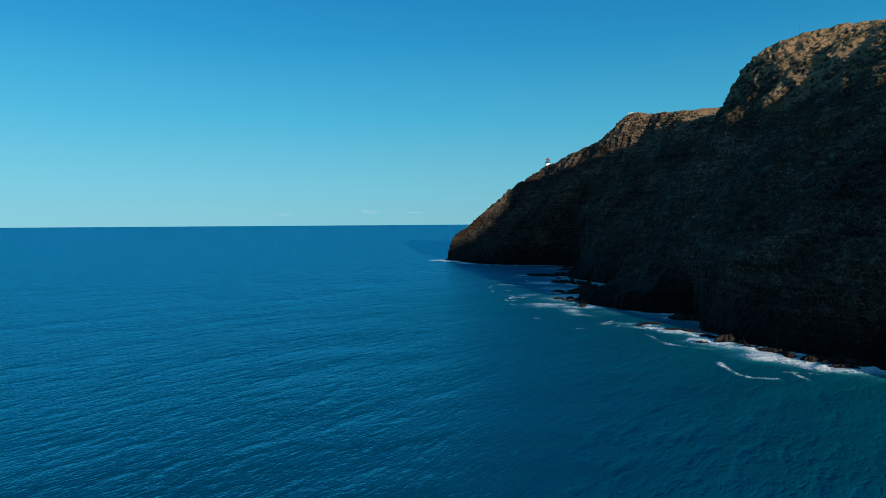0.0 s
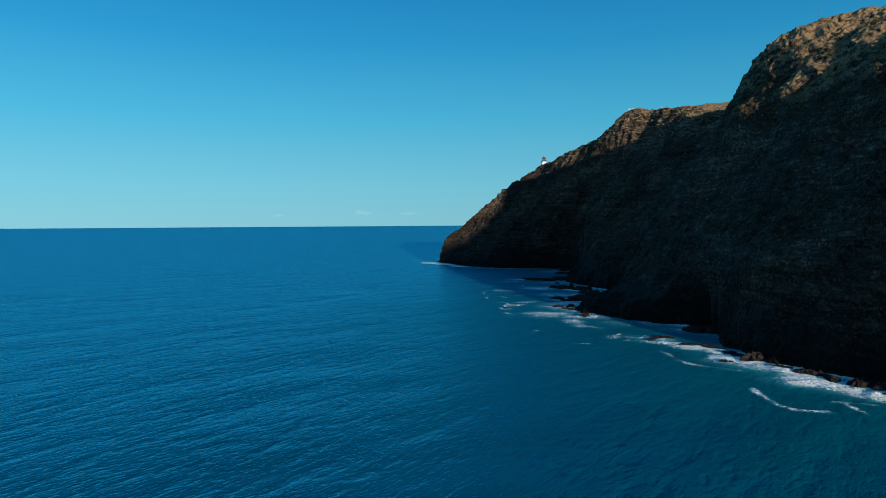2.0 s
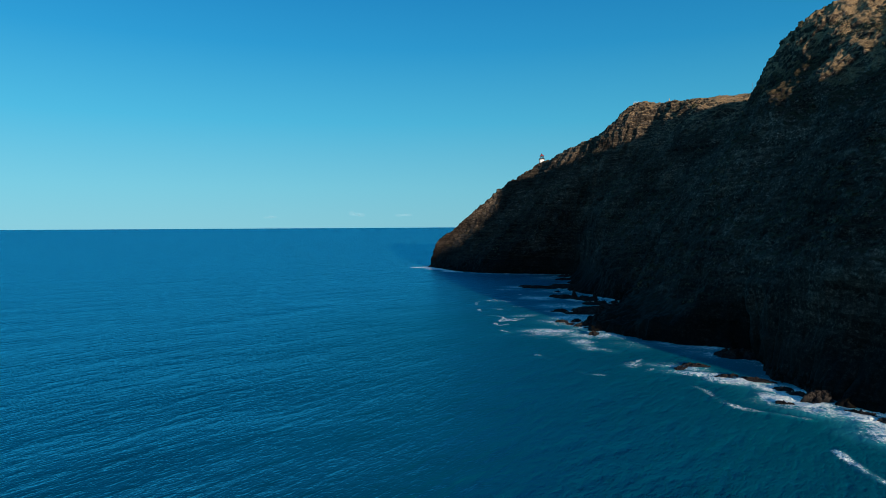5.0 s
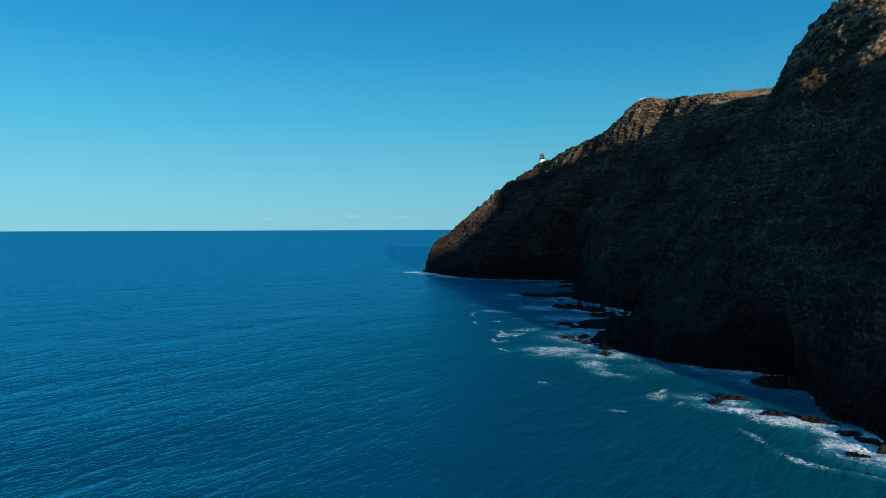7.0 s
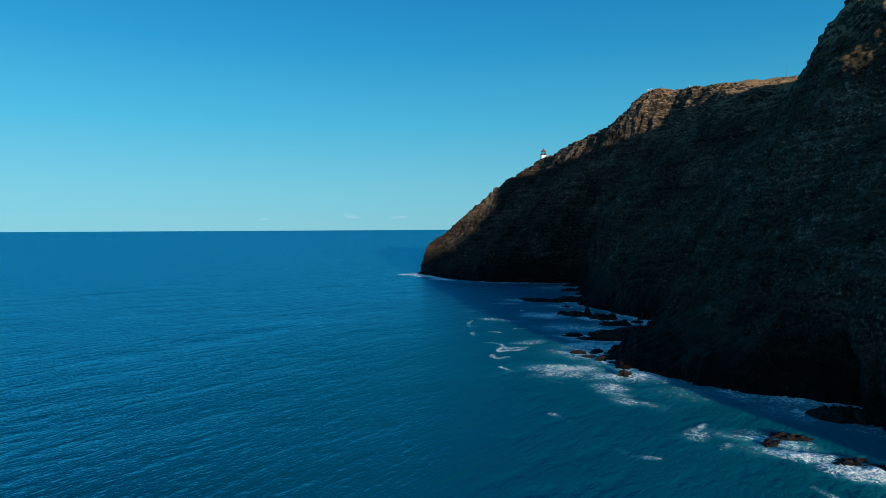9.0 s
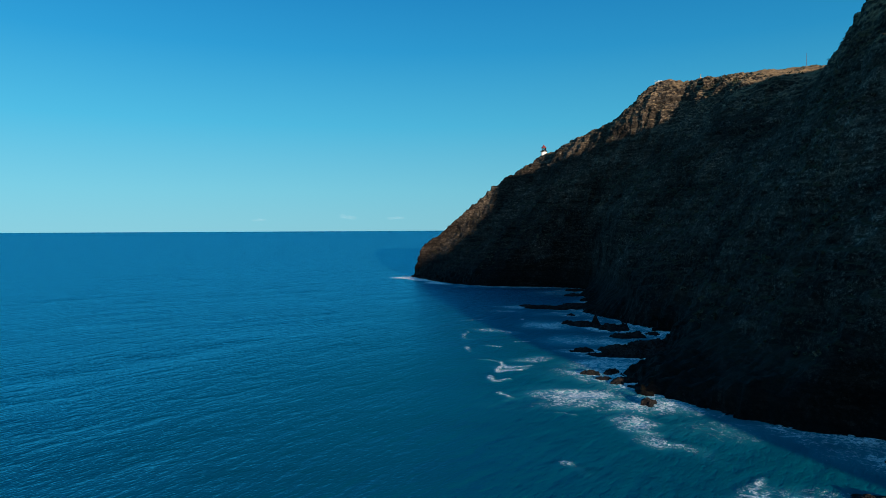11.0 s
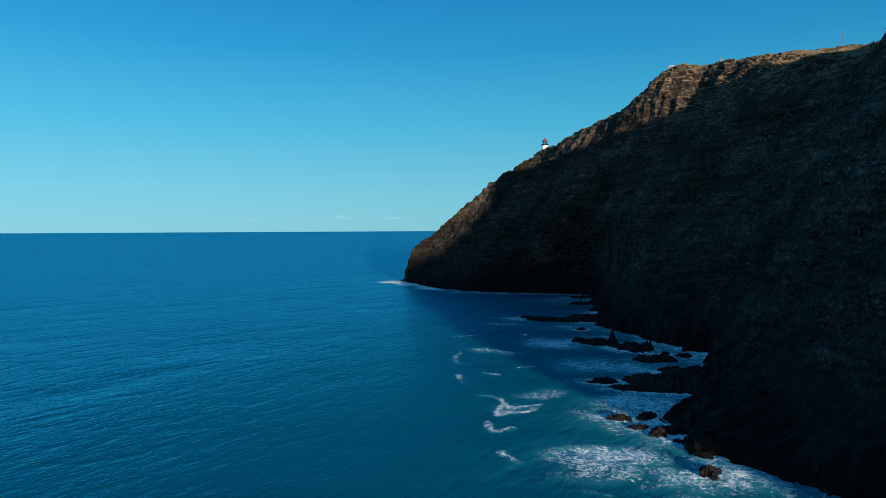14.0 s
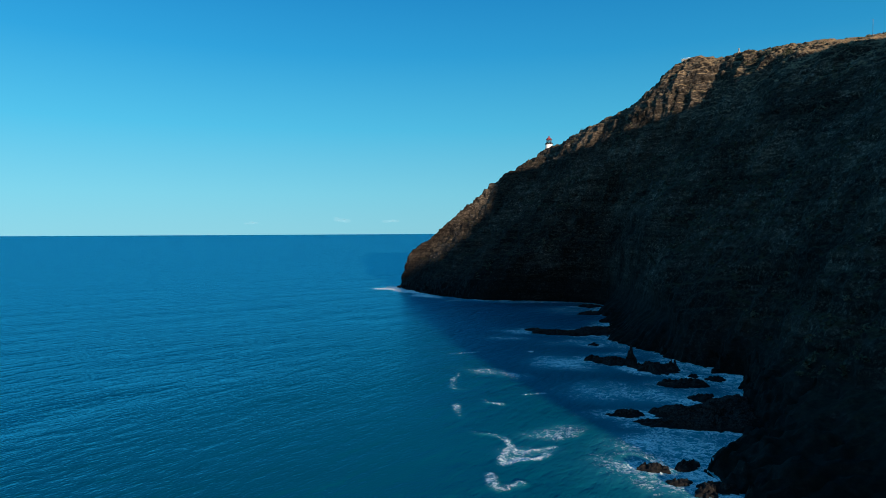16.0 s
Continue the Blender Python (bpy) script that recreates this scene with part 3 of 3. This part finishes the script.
def sea_rock(x, y, a, b, h, turn, seed):
    """A ragged mound of lava: rings of points, broken by ridged noise and thin beds."""
    big = a > 7
    n_a, n_r = (110, 44) if big else (64, 26)
    tall = h / max(a, b) > 1.2
    ang = np.linspace(0, 2 * math.pi, n_a, endpoint=False)
    rho = np.linspace(0.02, 1.12, n_r)
    off = np.array([seed * 13.7, seed * 7.1, seed * 3.3])
    rim = 1 + 0.42 * fractal(np.c_[np.cos(ang) * 1.6, np.sin(ang) * 1.6, np.zeros(n_a)] + off, 1.0, 4, 200 + seed, 0.6)
    px = a * rho[:, None] * (rim * np.cos(ang))[None, :]
    py = b * rho[:, None] * (rim * np.sin(ang))[None, :]
    flat = np.c_[px.ravel(), py.ravel(), np.zeros(px.size)] + off
    size = min(a, b)
    ridge = 1 - np.abs(fractal(flat, size * 0.9, 4, 300 + seed, 0.6))
    chip = fractal(flat, 0.9, 3, 400 + seed, 0.6)
    q = np.repeat(rho, n_a)
    body = np.clip(1 - q ** (1.2 if tall else 2.6), 0, 1) ** (1.3 if tall else 0.65)
    z = h * body * (0.25 + 0.85 * ridge) + 0.45 * chip * np.clip(1.2 - q, 0, 1) - 1.6 * np.clip((q - 0.9) / 0.2, 0, 1)
    bed = z / 0.7
    saw = bed - np.floor(bed)
    z = z + (np.clip(saw / 0.5, 0, 1) - saw) * 0.45
    bm = bmesh.new()
    vs = [bm.verts.new((fx + 0.25 * c, fy - 0.25 * c, fz)) for fx, fy, fz, c in zip(px.ravel(), py.ravel(), z, chip)]
    for r in range(n_r - 1):
        for k in range(n_a):
            k2 = (k + 1) % n_a
            bm.faces.new((vs[r * n_a + k], vs[(r + 1) * n_a + k], vs[(r + 1) * n_a + k2], vs[r * n_a + k2]))
    bm.faces.new([vs[k] for k in range(n_a)])
    bm.faces.new([vs[(n_r - 1) * n_a + k] for k in range(n_a)][::-1])
    ob = part("sea_rock", bm, LAVA)
    ob.matrix_world = pose(x, y, 0, 0, 0, turn)
    kind = "tall jagged black lava rock rising from the foam" if tall else ("long low black lava ledge washed by foam" if a > 7 else "small wet black lava rock among the foam")
    return tagged(ob, kind, "rock", "sea rocks along the shore")


ALL_ROCKS = SOUTH_ROCKS + COVE_ROCKS + POINT_ROCKS
for k, row in enumerate(ALL_ROCKS):
    sea_rock(*row, k + 1)

# ---- the sea: surf patches (x, y, half length, half width, turn, strength) and drifting foam lines ----
SURF = [(60, 374, 13, 7, 15, 0.92), (68, 362, 8, 6, -35, 0.86), (70, 346, 5, 9, 15, 0.80), (70, 332, 5, 9, 10, 0.56), (54, 366, 12, 5, 10, 0.60), (48, 410, 7, 4, 10, 0.56),
        (78, 303, 6, 5, 30, 0.58), (92, 298, 9, 4, -25, 0.84), (96, 287, 10, 5, -25, 0.98), (105, 276, 11, 6, -40, 1.06), (109, 266, 11, 6, -50, 1.22), (107, 256, 11, 6, -50, 1.12), (114, 240, 13, 7, -50, 1.25),
        (120, 226, 14, 8, -45, 1.28), (128, 212, 16, 8, -40, 1.28), (112, 240, 12, 6, -50, 0.62), (144, 208, 14, 8, -30, 1.05), (56, 424, 8, 4, 20, 0.56), (74, 400, 14, 12, 0, 0.60)]
SURF2 = [(80, 415, 16, 10, 20, 0.80), (86, 460, 22, 12, -20, 0.70), (76, 505, 14, 14, 0, 0.80), (66, 580, 12, 10, 0, 0.70), (95, 548, 20, 8, 10, 0.52), (82, 392, 12, 16, 10, 0.84), (84, 366, 12, 12, 0, 0.74), (100, 520, 10, 6, 0, 0.6), (60, 560, 14, 6, -20, 0.55),
         (118, 470, 9, 12, 0, 0.60), (110, 660, 26, 20, 0, 0.49), (48, 490, 12, 5, -30, 0.55), (112, 320, 10, 8, 0, 0.50), (90, 340, 12, 10, 0, 0.46)]
SURF3 = [(-9, 815, 18, 10, -40, 1.4), (8, 790, 34, 10, -57, 1.45), (22, 752, 18, 8, -60, 1.2), (100, 703, 40, 4, -5, 0.7), (60, 714, 30, 3, -12, 0.6)]
COVE_DRIFT = [[(32, 450), (32, 437), (33, 427), (36, 424), (40, 423), (43, 419), (44, 413), (47, 411), (53, 414)],
              [(43, 413), (40, 404), (44, 406), (49, 406), (51, 410)], [(36, 398), (36, 392), (37, 391), (41, 393)],
              [(30, 523), (37, 525), (44, 528)], [(43, 501), (48, 489), (54, 489), (59, 480)], [(33, 489), (32, 470), (37, 469)],
              [(39, 462), (40, 452), (45, 449)], [(53, 459), (59, 461)], [(38, 377), (41, 369), (45, 361), (47, 357)]]
SOUTH_DRIFT = [[(46, 320), (49, 313), (52, 306)], [(49, 301), (53, 297), (56, 291), (62, 289)], [(67, 293), (74, 291), (82, 295)],
               [(73, 299), (78, 304), (83, 311)], [(83, 276), (87, 269), (88, 259), (90, 251), (94, 245), (100, 240)],
               [(96, 217), (94, 204), (96, 196), (103, 194)], [(110, 204), (120, 200)], [(114, 216), (112, 192)], [(38, 369), (46, 361), (55, 355)]]


def sea():
    xs = np.r_[np.linspace(-5000, -600, 30), np.linspace(-560, -60, 40), np.arange(-50, 20, 1.0), np.arange(20, 135, 0.65), np.arange(135, 175, 1.0), np.linspace(180, 800, 16), np.linspace(1100, 5000, 12)]
    ys = np.r_[np.linspace(-4000, -300, 20), np.linspace(-250, 150, 30), np.arange(155, 480, 0.7), np.arange(480, 860, 1.5), np.linspace(870, 2000, 60), np.linspace(2050, 4900, 60)]
    x, y = np.meshgrid(xs, ys, indexing="ij")
    # the far water comes up to the level at which the eye sees the horizon
    z = 31.0 * np.clip((y - 1900) / 3000, 0, 1) ** 1.6
    flat = np.c_[x.ravel(), y.ravel()]
    near = np.full(len(flat), 400.0)
    box = (flat[:, 0] > -80) & (flat[:, 0] < 260) & (flat[:, 1] > 80) & (flat[:, 1] < 900)
    shore = spline(SHORE, np.linspace(0, len(SHORE) - 1, 420))
    inside = (shore[:, 1] > 205) & (shore[:, 1] < 690) & (np.arange(420) < 210)
    shore[:, 0] = np.where(inside, waters_edge(shore[:, 1]), shore[:, 0])
    q = flat[box]
    best = np.full(len(q), 1e9)
    for k in range(len(shore)):
        best = np.minimum(best, (q[:, 0] - shore[k, 0]) ** 2 + (q[:, 1] - shore[k, 1]) ** 2)
    best = np.sqrt(best)
    p3 = np.c_[q, np.zeros(len(q))]
    swirl = fractal(p3, 26, 3, 90)
    wob = np.c_[fractal(p3, 14, 3, 95), fractal(p3, 14, 3, 96)]
    foam = np.clip(1.0 - best / 16, 0, 1) ** 0.6 * (0.56 + 0.40 * swirl) * np.interp(q[:, 1], (300, 380), (1.25, 0.92))
    rocks = np.full(len(q), 99.0)
    for rx, ry, a, b, h, turn in ALL_ROCKS:
        c, s = math.cos(radians(turn)), math.sin(radians(turn))
        ex, ey = (q[:, 0] - rx) * c + (q[:, 1] - ry) * s, -(q[:, 0] - rx) * s + (q[:, 1] - ry) * c
        rocks = np.minimum(rocks, (np.sqrt((ex / a) ** 2 + (ey / b) ** 2) - 1) * min(a, b))
    foam = np.maximum(foam, np.clip(1 - rocks / 7, 0, 1) * (0.62 + 0.35 * swirl))
    w = q + 3.5 * wob
    churn = np.zeros(len(q))
    for px, py, a, b, turn, strength in SURF + SURF2 + SURF3:
        c, s = math.cos(radians(turn)), math.sin(radians(turn))
        ex, ey = (w[:, 0] - px) * c + (w[:, 1] - py) * s, -(w[:, 0] - px) * s + (w[:, 1] - py) * c
        d = np.sqrt((ex / a) ** 2 + (ey / b) ** 2)
        foam = np.maximum(foam, strength * np.clip(1.35 - d, 0, 1) ** 0.7)
        churn = np.maximum(churn, strength * np.clip((2.1 - d) / 1.3, 0, 1))
    w = q + 1.4 * wob
    for line in COVE_DRIFT + SOUTH_DRIFT:
        pts = spline(line, np.linspace(0, len(line) - 1, 12 * len(line)))
        d = np.full(len(q), 1e9)
        for px, py in pts:
            d = np.minimum(d, (w[:, 0] - px) ** 2 + (w[:, 1] - py) ** 2)
        foam = np.maximum(foam, (0.52 + 0.4 * swirl + 0.45 * wob[:, 0]) * np.clip(1.25 - np.sqrt(d) / 1.6, 0, 1))
    all_churn = np.zeros(len(flat))
    all_churn[box] = np.clip(churn * (0.75 + 0.35 * swirl), 0, 1)
    all_foam = np.zeros(len(flat))
    all_foam[box] = np.clip(foam, 0, 1.3)
    near[box] = best
    shallow = np.clip(1 - near / 170, 0, 1) * np.clip((690 - flat[:, 1]) / 200, 0, 1)
    hump = np.zeros(len(flat))
    hump[box] = foam * (0.5 * np.abs(swirl) + 0.25 * fractal(p3, 4, 2, 97))
    me = grid_mesh("sea", np.stack([x, y, z + hump.reshape(x.shape)], -1))
    me.materials.append(SEA)
    for name, values in (("foam", all_foam), ("churn", all_churn), ("shallow", shallow)):
        a = me.attributes.new(name, "FLOAT", "POINT")
        a.data.foreach_set("value", values.astype(np.float32))
    return tagged(new("water", me), "deep blue open sea with small wind waves and foam", "sea", kind="structure")


sea()


# ---- buildings and poles on the headland ----
def lathe(profile, segments=32):
    """A closed turned body from (radius, height) rows."""
    bm = bmesh.new()
    rings = []
    for r, h in profile:
        rings.append([bm.verts.new((r * math.cos(2 * math.pi * k / segments), r * math.sin(2 * math.pi * k / segments), h)) for k in range(segments)])
    for a, b in zip(rings, rings[1:]):
        for k in range(segments):
            bm.faces.new((a[k], a[(k + 1) % segments], b[(k + 1) % segments], b[k]))
    bm.faces.new(rings[0][::-1])
    bm.faces.new(rings[-1])
    return bm


def block(sx, sy, sz, at=(0, 0, 0), bevel=0.03):
    bm = bmesh.new()
    bmesh.ops.create_cube(bm, size=1.0)
    for v in bm.verts:
        v.co = Vector((v.co.x * sx + at[0], v.co.y * sy + at[1], (v.co.z + 0.5) * sz + at[2]))
    bmesh.ops.bevel(bm, geom=bm.edges[:], offset=bevel, segments=2, affect="EDGES")
    return bm


def lighthouse(x, y, z):
    top = new("lighthouse")
    tagged(top, "squat white round lighthouse with black lantern and red roof", "lighthouse")
    part("foundation", lathe([(3.6, -2.5), (3.6, 0.25), (3.45, 0.35)]), CONCRETE, top)
    tower = part("tower", lathe([(3.2, 0.3), (3.15, 0.6), (3.05, 4.6), (3.1, 4.75), (3.3, 4.95), (3.3, 5.1)], 40), WHITE, top, "white painted masonry tower")
    part("door", block(0.12, 1.1, 2.1, (-3.12, 0, 0.3)), BLACK, tower)
    part("gallery", lathe([(3.2, 5.1), (3.55, 5.2), (3.55, 5.35), (3.2, 5.38)], 40), BLACK, top)
    for k in range(16):
        a = 2 * math.pi * k / 16
        part("railing_post", block(0.07, 0.07, 1.05, (3.45 * math.cos(a), 3.45 * math.sin(a), 5.35), 0.01), BLACK, top)
    for h in (5.8, 6.35):
        part("railing", lathe([(3.42, h), (3.48, h), (3.48, h + 0.06), (3.42, h + 0.06)], 40), BLACK, top)
    part("lantern_wall", lathe([(2.35, 5.38), (2.35, 6.3), (2.3, 6.35)], 32), BLACK, top)
    part("glass", lathe([(2.22, 6.35), (2.22, 9.3)], 16), GLASS, top, "clear lantern panes")
    for k in range(16):
        a = 2 * math.pi * k / 16
        part("mullion", block(0.09, 0.09, 3.0, (2.25 * math.cos(a), 2.25 * math.sin(a), 6.33), 0.01), BLACK, top)
    part("lens", lathe([(0.4, 6.3), (0.75, 6.7), (0.95, 7.7), (0.75, 8.7), (0.4, 9.1)], 20), GLASS, top, "large ribbed glass lens")
    roof = part("roof", lathe([(2.75, 9.2), (2.8, 9.32), (2.6, 9.6), (1.7, 10.6), (0.75, 11.4), (0.5, 11.55)], 32), RED, top, "red conical roof")
    part("vent_ball", lathe([(0.3, 11.5), (0.55, 11.8), (0.6, 12.1), (0.4, 12.4), (0.1, 12.55), (0.06, 13.2)], 16), RED, roof)
    top.matrix_world = pose(x, y, z)
    return top


lighthouse(131, 829, 122.4)


def pole(x, y, h, label):
    top = new("pole")
    tagged(top, label, "pole", "poles on the hilltops")
    part("shaft", lathe([(0.16, -1.0), (0.14, 0.5), (0.09, h)], 10), WOOD, top)
    part("collar", lathe([(0.34, -0.8), (0.34, 0.25), (0.28, 0.32)], 12), CONCRETE, top)
    part("cap", lathe([(0.15, h), (0.15, h + 0.2), (0.05, h + 0.3)], 10), STEEL, top)
    top.matrix_world = pose(x, y, ground_at(x, y) + 0.2)
    return top


pole(230, 414, 9.0, "thin dark pole standing on the dry hilltop")
pole(285, 635, 9.0, "thin pole on the far grassy ridge")


def lookout(x, y):
    top = new("lookout_platform")
    tagged(top, "small pale concrete lookout with a low railing on rock", "lookout")
    part("slab", block(6.0, 3.6, 1.6, (0, 0, -1.3), 0.06), CONCRETE, top)
    part("parapet", block(6.0, 0.25, 0.55, (0, -1.65, 0.28)), CONCRETE, top)
    part("parapet", block(0.25, 3.0, 0.55, (-2.85, 0, 0.28)), CONCRETE, top)
    for k in range(7):
        part("railing_post", block(0.14, 0.14, 0.7, (-2.8 + k * 0.93, -1.65, 0.82), 0.02), WHITE, top)
    part("rail", block(5.8, 0.1, 0.1, (0, -1.65, 1.5), 0.02), WHITE, top)
    part("block_house", block(1.6, 1.4, 1.2, (2.2, 0.6, 0.38), 0.05), CONCRETE, top, "small pale block")
    top.matrix_world = pose(x, y, ground_at(x, y) - 0.3, 0, 0, -20)


lookout(209, 719)


def marker(x, y):
    top = new("concrete_marker")
    tagged(top, "upright pale concrete marker on the ridge", "marker")
    part("pillar", block(0.6, 0.6, 3.2, (0, 0, -0.6), 0.05), CONCRETE, top)
    part("base", block(1.8, 1.8, 0.9, (0, 0, -0.6), 0.08), CONCRETE, top)
    part("cap", block(0.75, 0.75, 0.16, (0, 0, 2.6), 0.04), CONCRETE, top)
    top.matrix_world = pose(x, y, ground_at(x, y))


marker(229, 682)


def fence(x0, y0, x1, y1, n):
    top = new("fence")
    tagged(top, "short weathered fence beside the path", "fence")
    for k in range(n):
        f = k / (n - 1)
        x, y = x0 + (x1 - x0) * f, y0 + (y1 - y0) * f
        part("post", block(0.14, 0.14, 1.9, (x, y, ground_at(x, y) - 0.5), 0.02), WOOD, top)
    for lift in (0.5, 1.1):
        bm = bmesh.new()
        last = None
        for k in range(n):
            f = k / (n - 1)
            x, y = x0 + (x1 - x0) * f, y0 + (y1 - y0) * f
            z = ground_at(x, y) + lift
            ring = [bm.verts.new((x, y + dy, z + dz)) for dy, dz in ((-0.04, -0.04), (0.04, -0.04), (0.04, 0.04), (-0.04, 0.04))]
            if last:
                for j in range(4):
                    bm.faces.new((last[j], last[(j + 1) % 4], ring[(j + 1) % 4], ring[j]))
            last = ring
        part("rail", bm, WOOD, top)


fence(140, 812, 156, 786, 8)

# ---- plants ----
def leaf_clump(rng, at, r, h, count, verts, faces):
    for _ in range(count):
        d = rng.normal(size=3)
        d /= np.linalg.norm(d)
        c = np.array(at) + d * np.array((r, r, h)) * rng.uniform(0.45, 1.05) + (0, 0, h * 0.7)
        a, b = rng.normal(size=3), rng.normal(size=3)
        size = r * rng.uniform(0.22, 0.42)
        a, b = a / np.linalg.norm(a) * size, b / np.linalg.norm(b) * size
        k = len(verts)
        verts += [tuple(c - a), tuple(c + b), tuple(c + a), tuple(c - b)]
        faces.append((k, k + 1, k + 2, k + 3))


def scrub():
    rng = np.random.default_rng(4)
    sets = {"green": ([], []), "dry": ([], [])}
    nu, nv = LAND.shape[:2]
    made = 0
    hill = np.where((LAND[:, 200, 1] > 270) & (LAND[:, 200, 1] < 480))[0]
    while made < 5500:
        i, j = rng.integers(70, nu - 210), rng.integers(28, 320)
        if made > 4300:
            i, j = rng.choice(hill), rng.integers(130, 270)
        p = LAND[i, j]
        if p[2] < 14 or p[1] < 180:
            continue
        slope = LAND[i, j + 3] - LAND[i, j - 3]
        flat = np.hypot(slope[0], slope[1]) / (np.linalg.norm(slope) + 1e-6)
        patch = vnoise(np.array([p / 28.0]), 7)[0] + 0.5 * vnoise(np.array([p / 9.0]), 8)[0]
        if flat < 0.5 or patch < -0.05 + 0.4 * rng.random():
            continue
        made += 1
        r = rng.uniform(0.35, 1.0) * (1.7 if rng.random() < 0.15 else 1)
        v, f = sets["green" if rng.random() < 0.65 else "dry"]
        leaf_clump(rng, p - (0, 0, 0.2), r, r * rng.uniform(0.6, 0.9), 22, v, f)
    for name, m in (("green", LEAF), ("dry", DRYLEAF)):
        me = bpy.data.meshes.new("scrub")
        me.from_pydata(sets[name][0], [], sets[name][1])
        me.materials.append(m)
        tagged(new("scrub", me), name + " low scrub bushes over the cliff ledges", "scrub", kind="stuff")


scrub()


def shrub(x, y, h, seed, label, dry=False):
    rng = np.random.default_rng(seed)
    top = new("shrub")
    tagged(top, label, "shrub", "shrubs on the slopes")
    bm = bmesh.new()
    for k in range(4):
        lean = Vector((rng.uniform(-0.3, 0.3) * h, rng.uniform(-0.3, 0.3) * h, h * rng.uniform(0.6, 0.95)))
        n, last = 5, None
        for s in range(n + 1):
            f = s / n
            c = lean * f + Vector((0, 0, -0.4 * (1 - f)))
            r = 0.03 * h * (1 - 0.75 * f)
            ring = [bm.verts.new(c + Vector((r * math.cos(a), r * math.sin(a), 0))) for a in (0, 1.26, 2.51, 3.77, 5.03)]
            if last:
                for j in range(5):
                    bm.faces.new((last[j], last[(j + 1) % 5], ring[(j + 1) % 5], ring[j]))
            last = ring
    part("trunk", bm, BARK, top)
    verts, faces = [], []
    for k in range(7):
        at = (rng.uniform(-0.28, 0.28) * h, rng.uniform(-0.28, 0.28) * h, h * rng.uniform(0.25, 0.75))
        leaf_clump(rng, at, 0.22 * h, 0.2 * h, 45, verts, faces)
    me = bpy.data.meshes.new("crown")
    me.from_pydata(verts, [], faces)
    me.materials.append(DRYLEAF if dry else LEAF)
    crown = new("crown", me)
    crown.parent = top
    top.matrix_world = pose(x, y, ground_at(x, y), 0, 0, seed * 40)
    return top


SKYLINE = [(207, 428, 3.4), (208.5, 430, 2.6), (205.5, 433, 2.2), (212, 456, 2.0), (216, 474, 2.4), (218, 480, 2.8), (219, 486, 1.8)]
for k, (x, y, h) in enumerate(SKYLINE):
    shrub(x, y, h, 11 + k, "dark upright shrub standing on the hill's edge")
SLOPE = [(229, 624, 5.0), (199, 316, 4.2), (204, 322, 3.0), (190, 388, 3.2), (186, 380, 3.0), (214, 372, 3.4), (206, 352, 2.6), (236, 640, 2.6)]
for k, (x, y, h) in enumerate(SLOPE):
    shrub(x, y, h, 31 + k, "grey-green rounded shrub on the sunlit slope", k % 3 == 1)


# ---- small clouds far over the sea ----
def cloud(x, z, w, h, seed):
    rng = np.random.default_rng(seed)
    bm = bmesh.new()
    for k in range(3):
        m = Matrix.Translation(((k - 1) * w * 0.22 + rng.uniform(-6, 6), 40 * k, rng.uniform(0.0, 0.3) * h)) @ Matrix.Diagonal((w * rng.uniform(0.16, 0.26), 15, h * rng.uniform(0.24, 0.42), 1))
        bmesh.ops.create_icosphere(bm, subdivisions=4, radius=1.0, matrix=m)
    for v in bm.verts:
        v.co += Vector(noise.noise_vector(v.co / (h * 0.55))) * h * 0.13
    ob = part("cloud", bm, CLOUD)
    for p in ob.data.polygons:
        p.use_smooth = True
    ob.matrix_world = pose(x, 4800, z)
    return tagged(ob, "small thin white cloud low over the horizon", "cloud", "clouds over the horizon", "structure")


for k, (x, z, w, h) in enumerate([(-1290, 112, 90, 28), (-625, 130, 130, 40), (-262, 122, 140, 34)]):
    cloud(x, z, w, h, k)
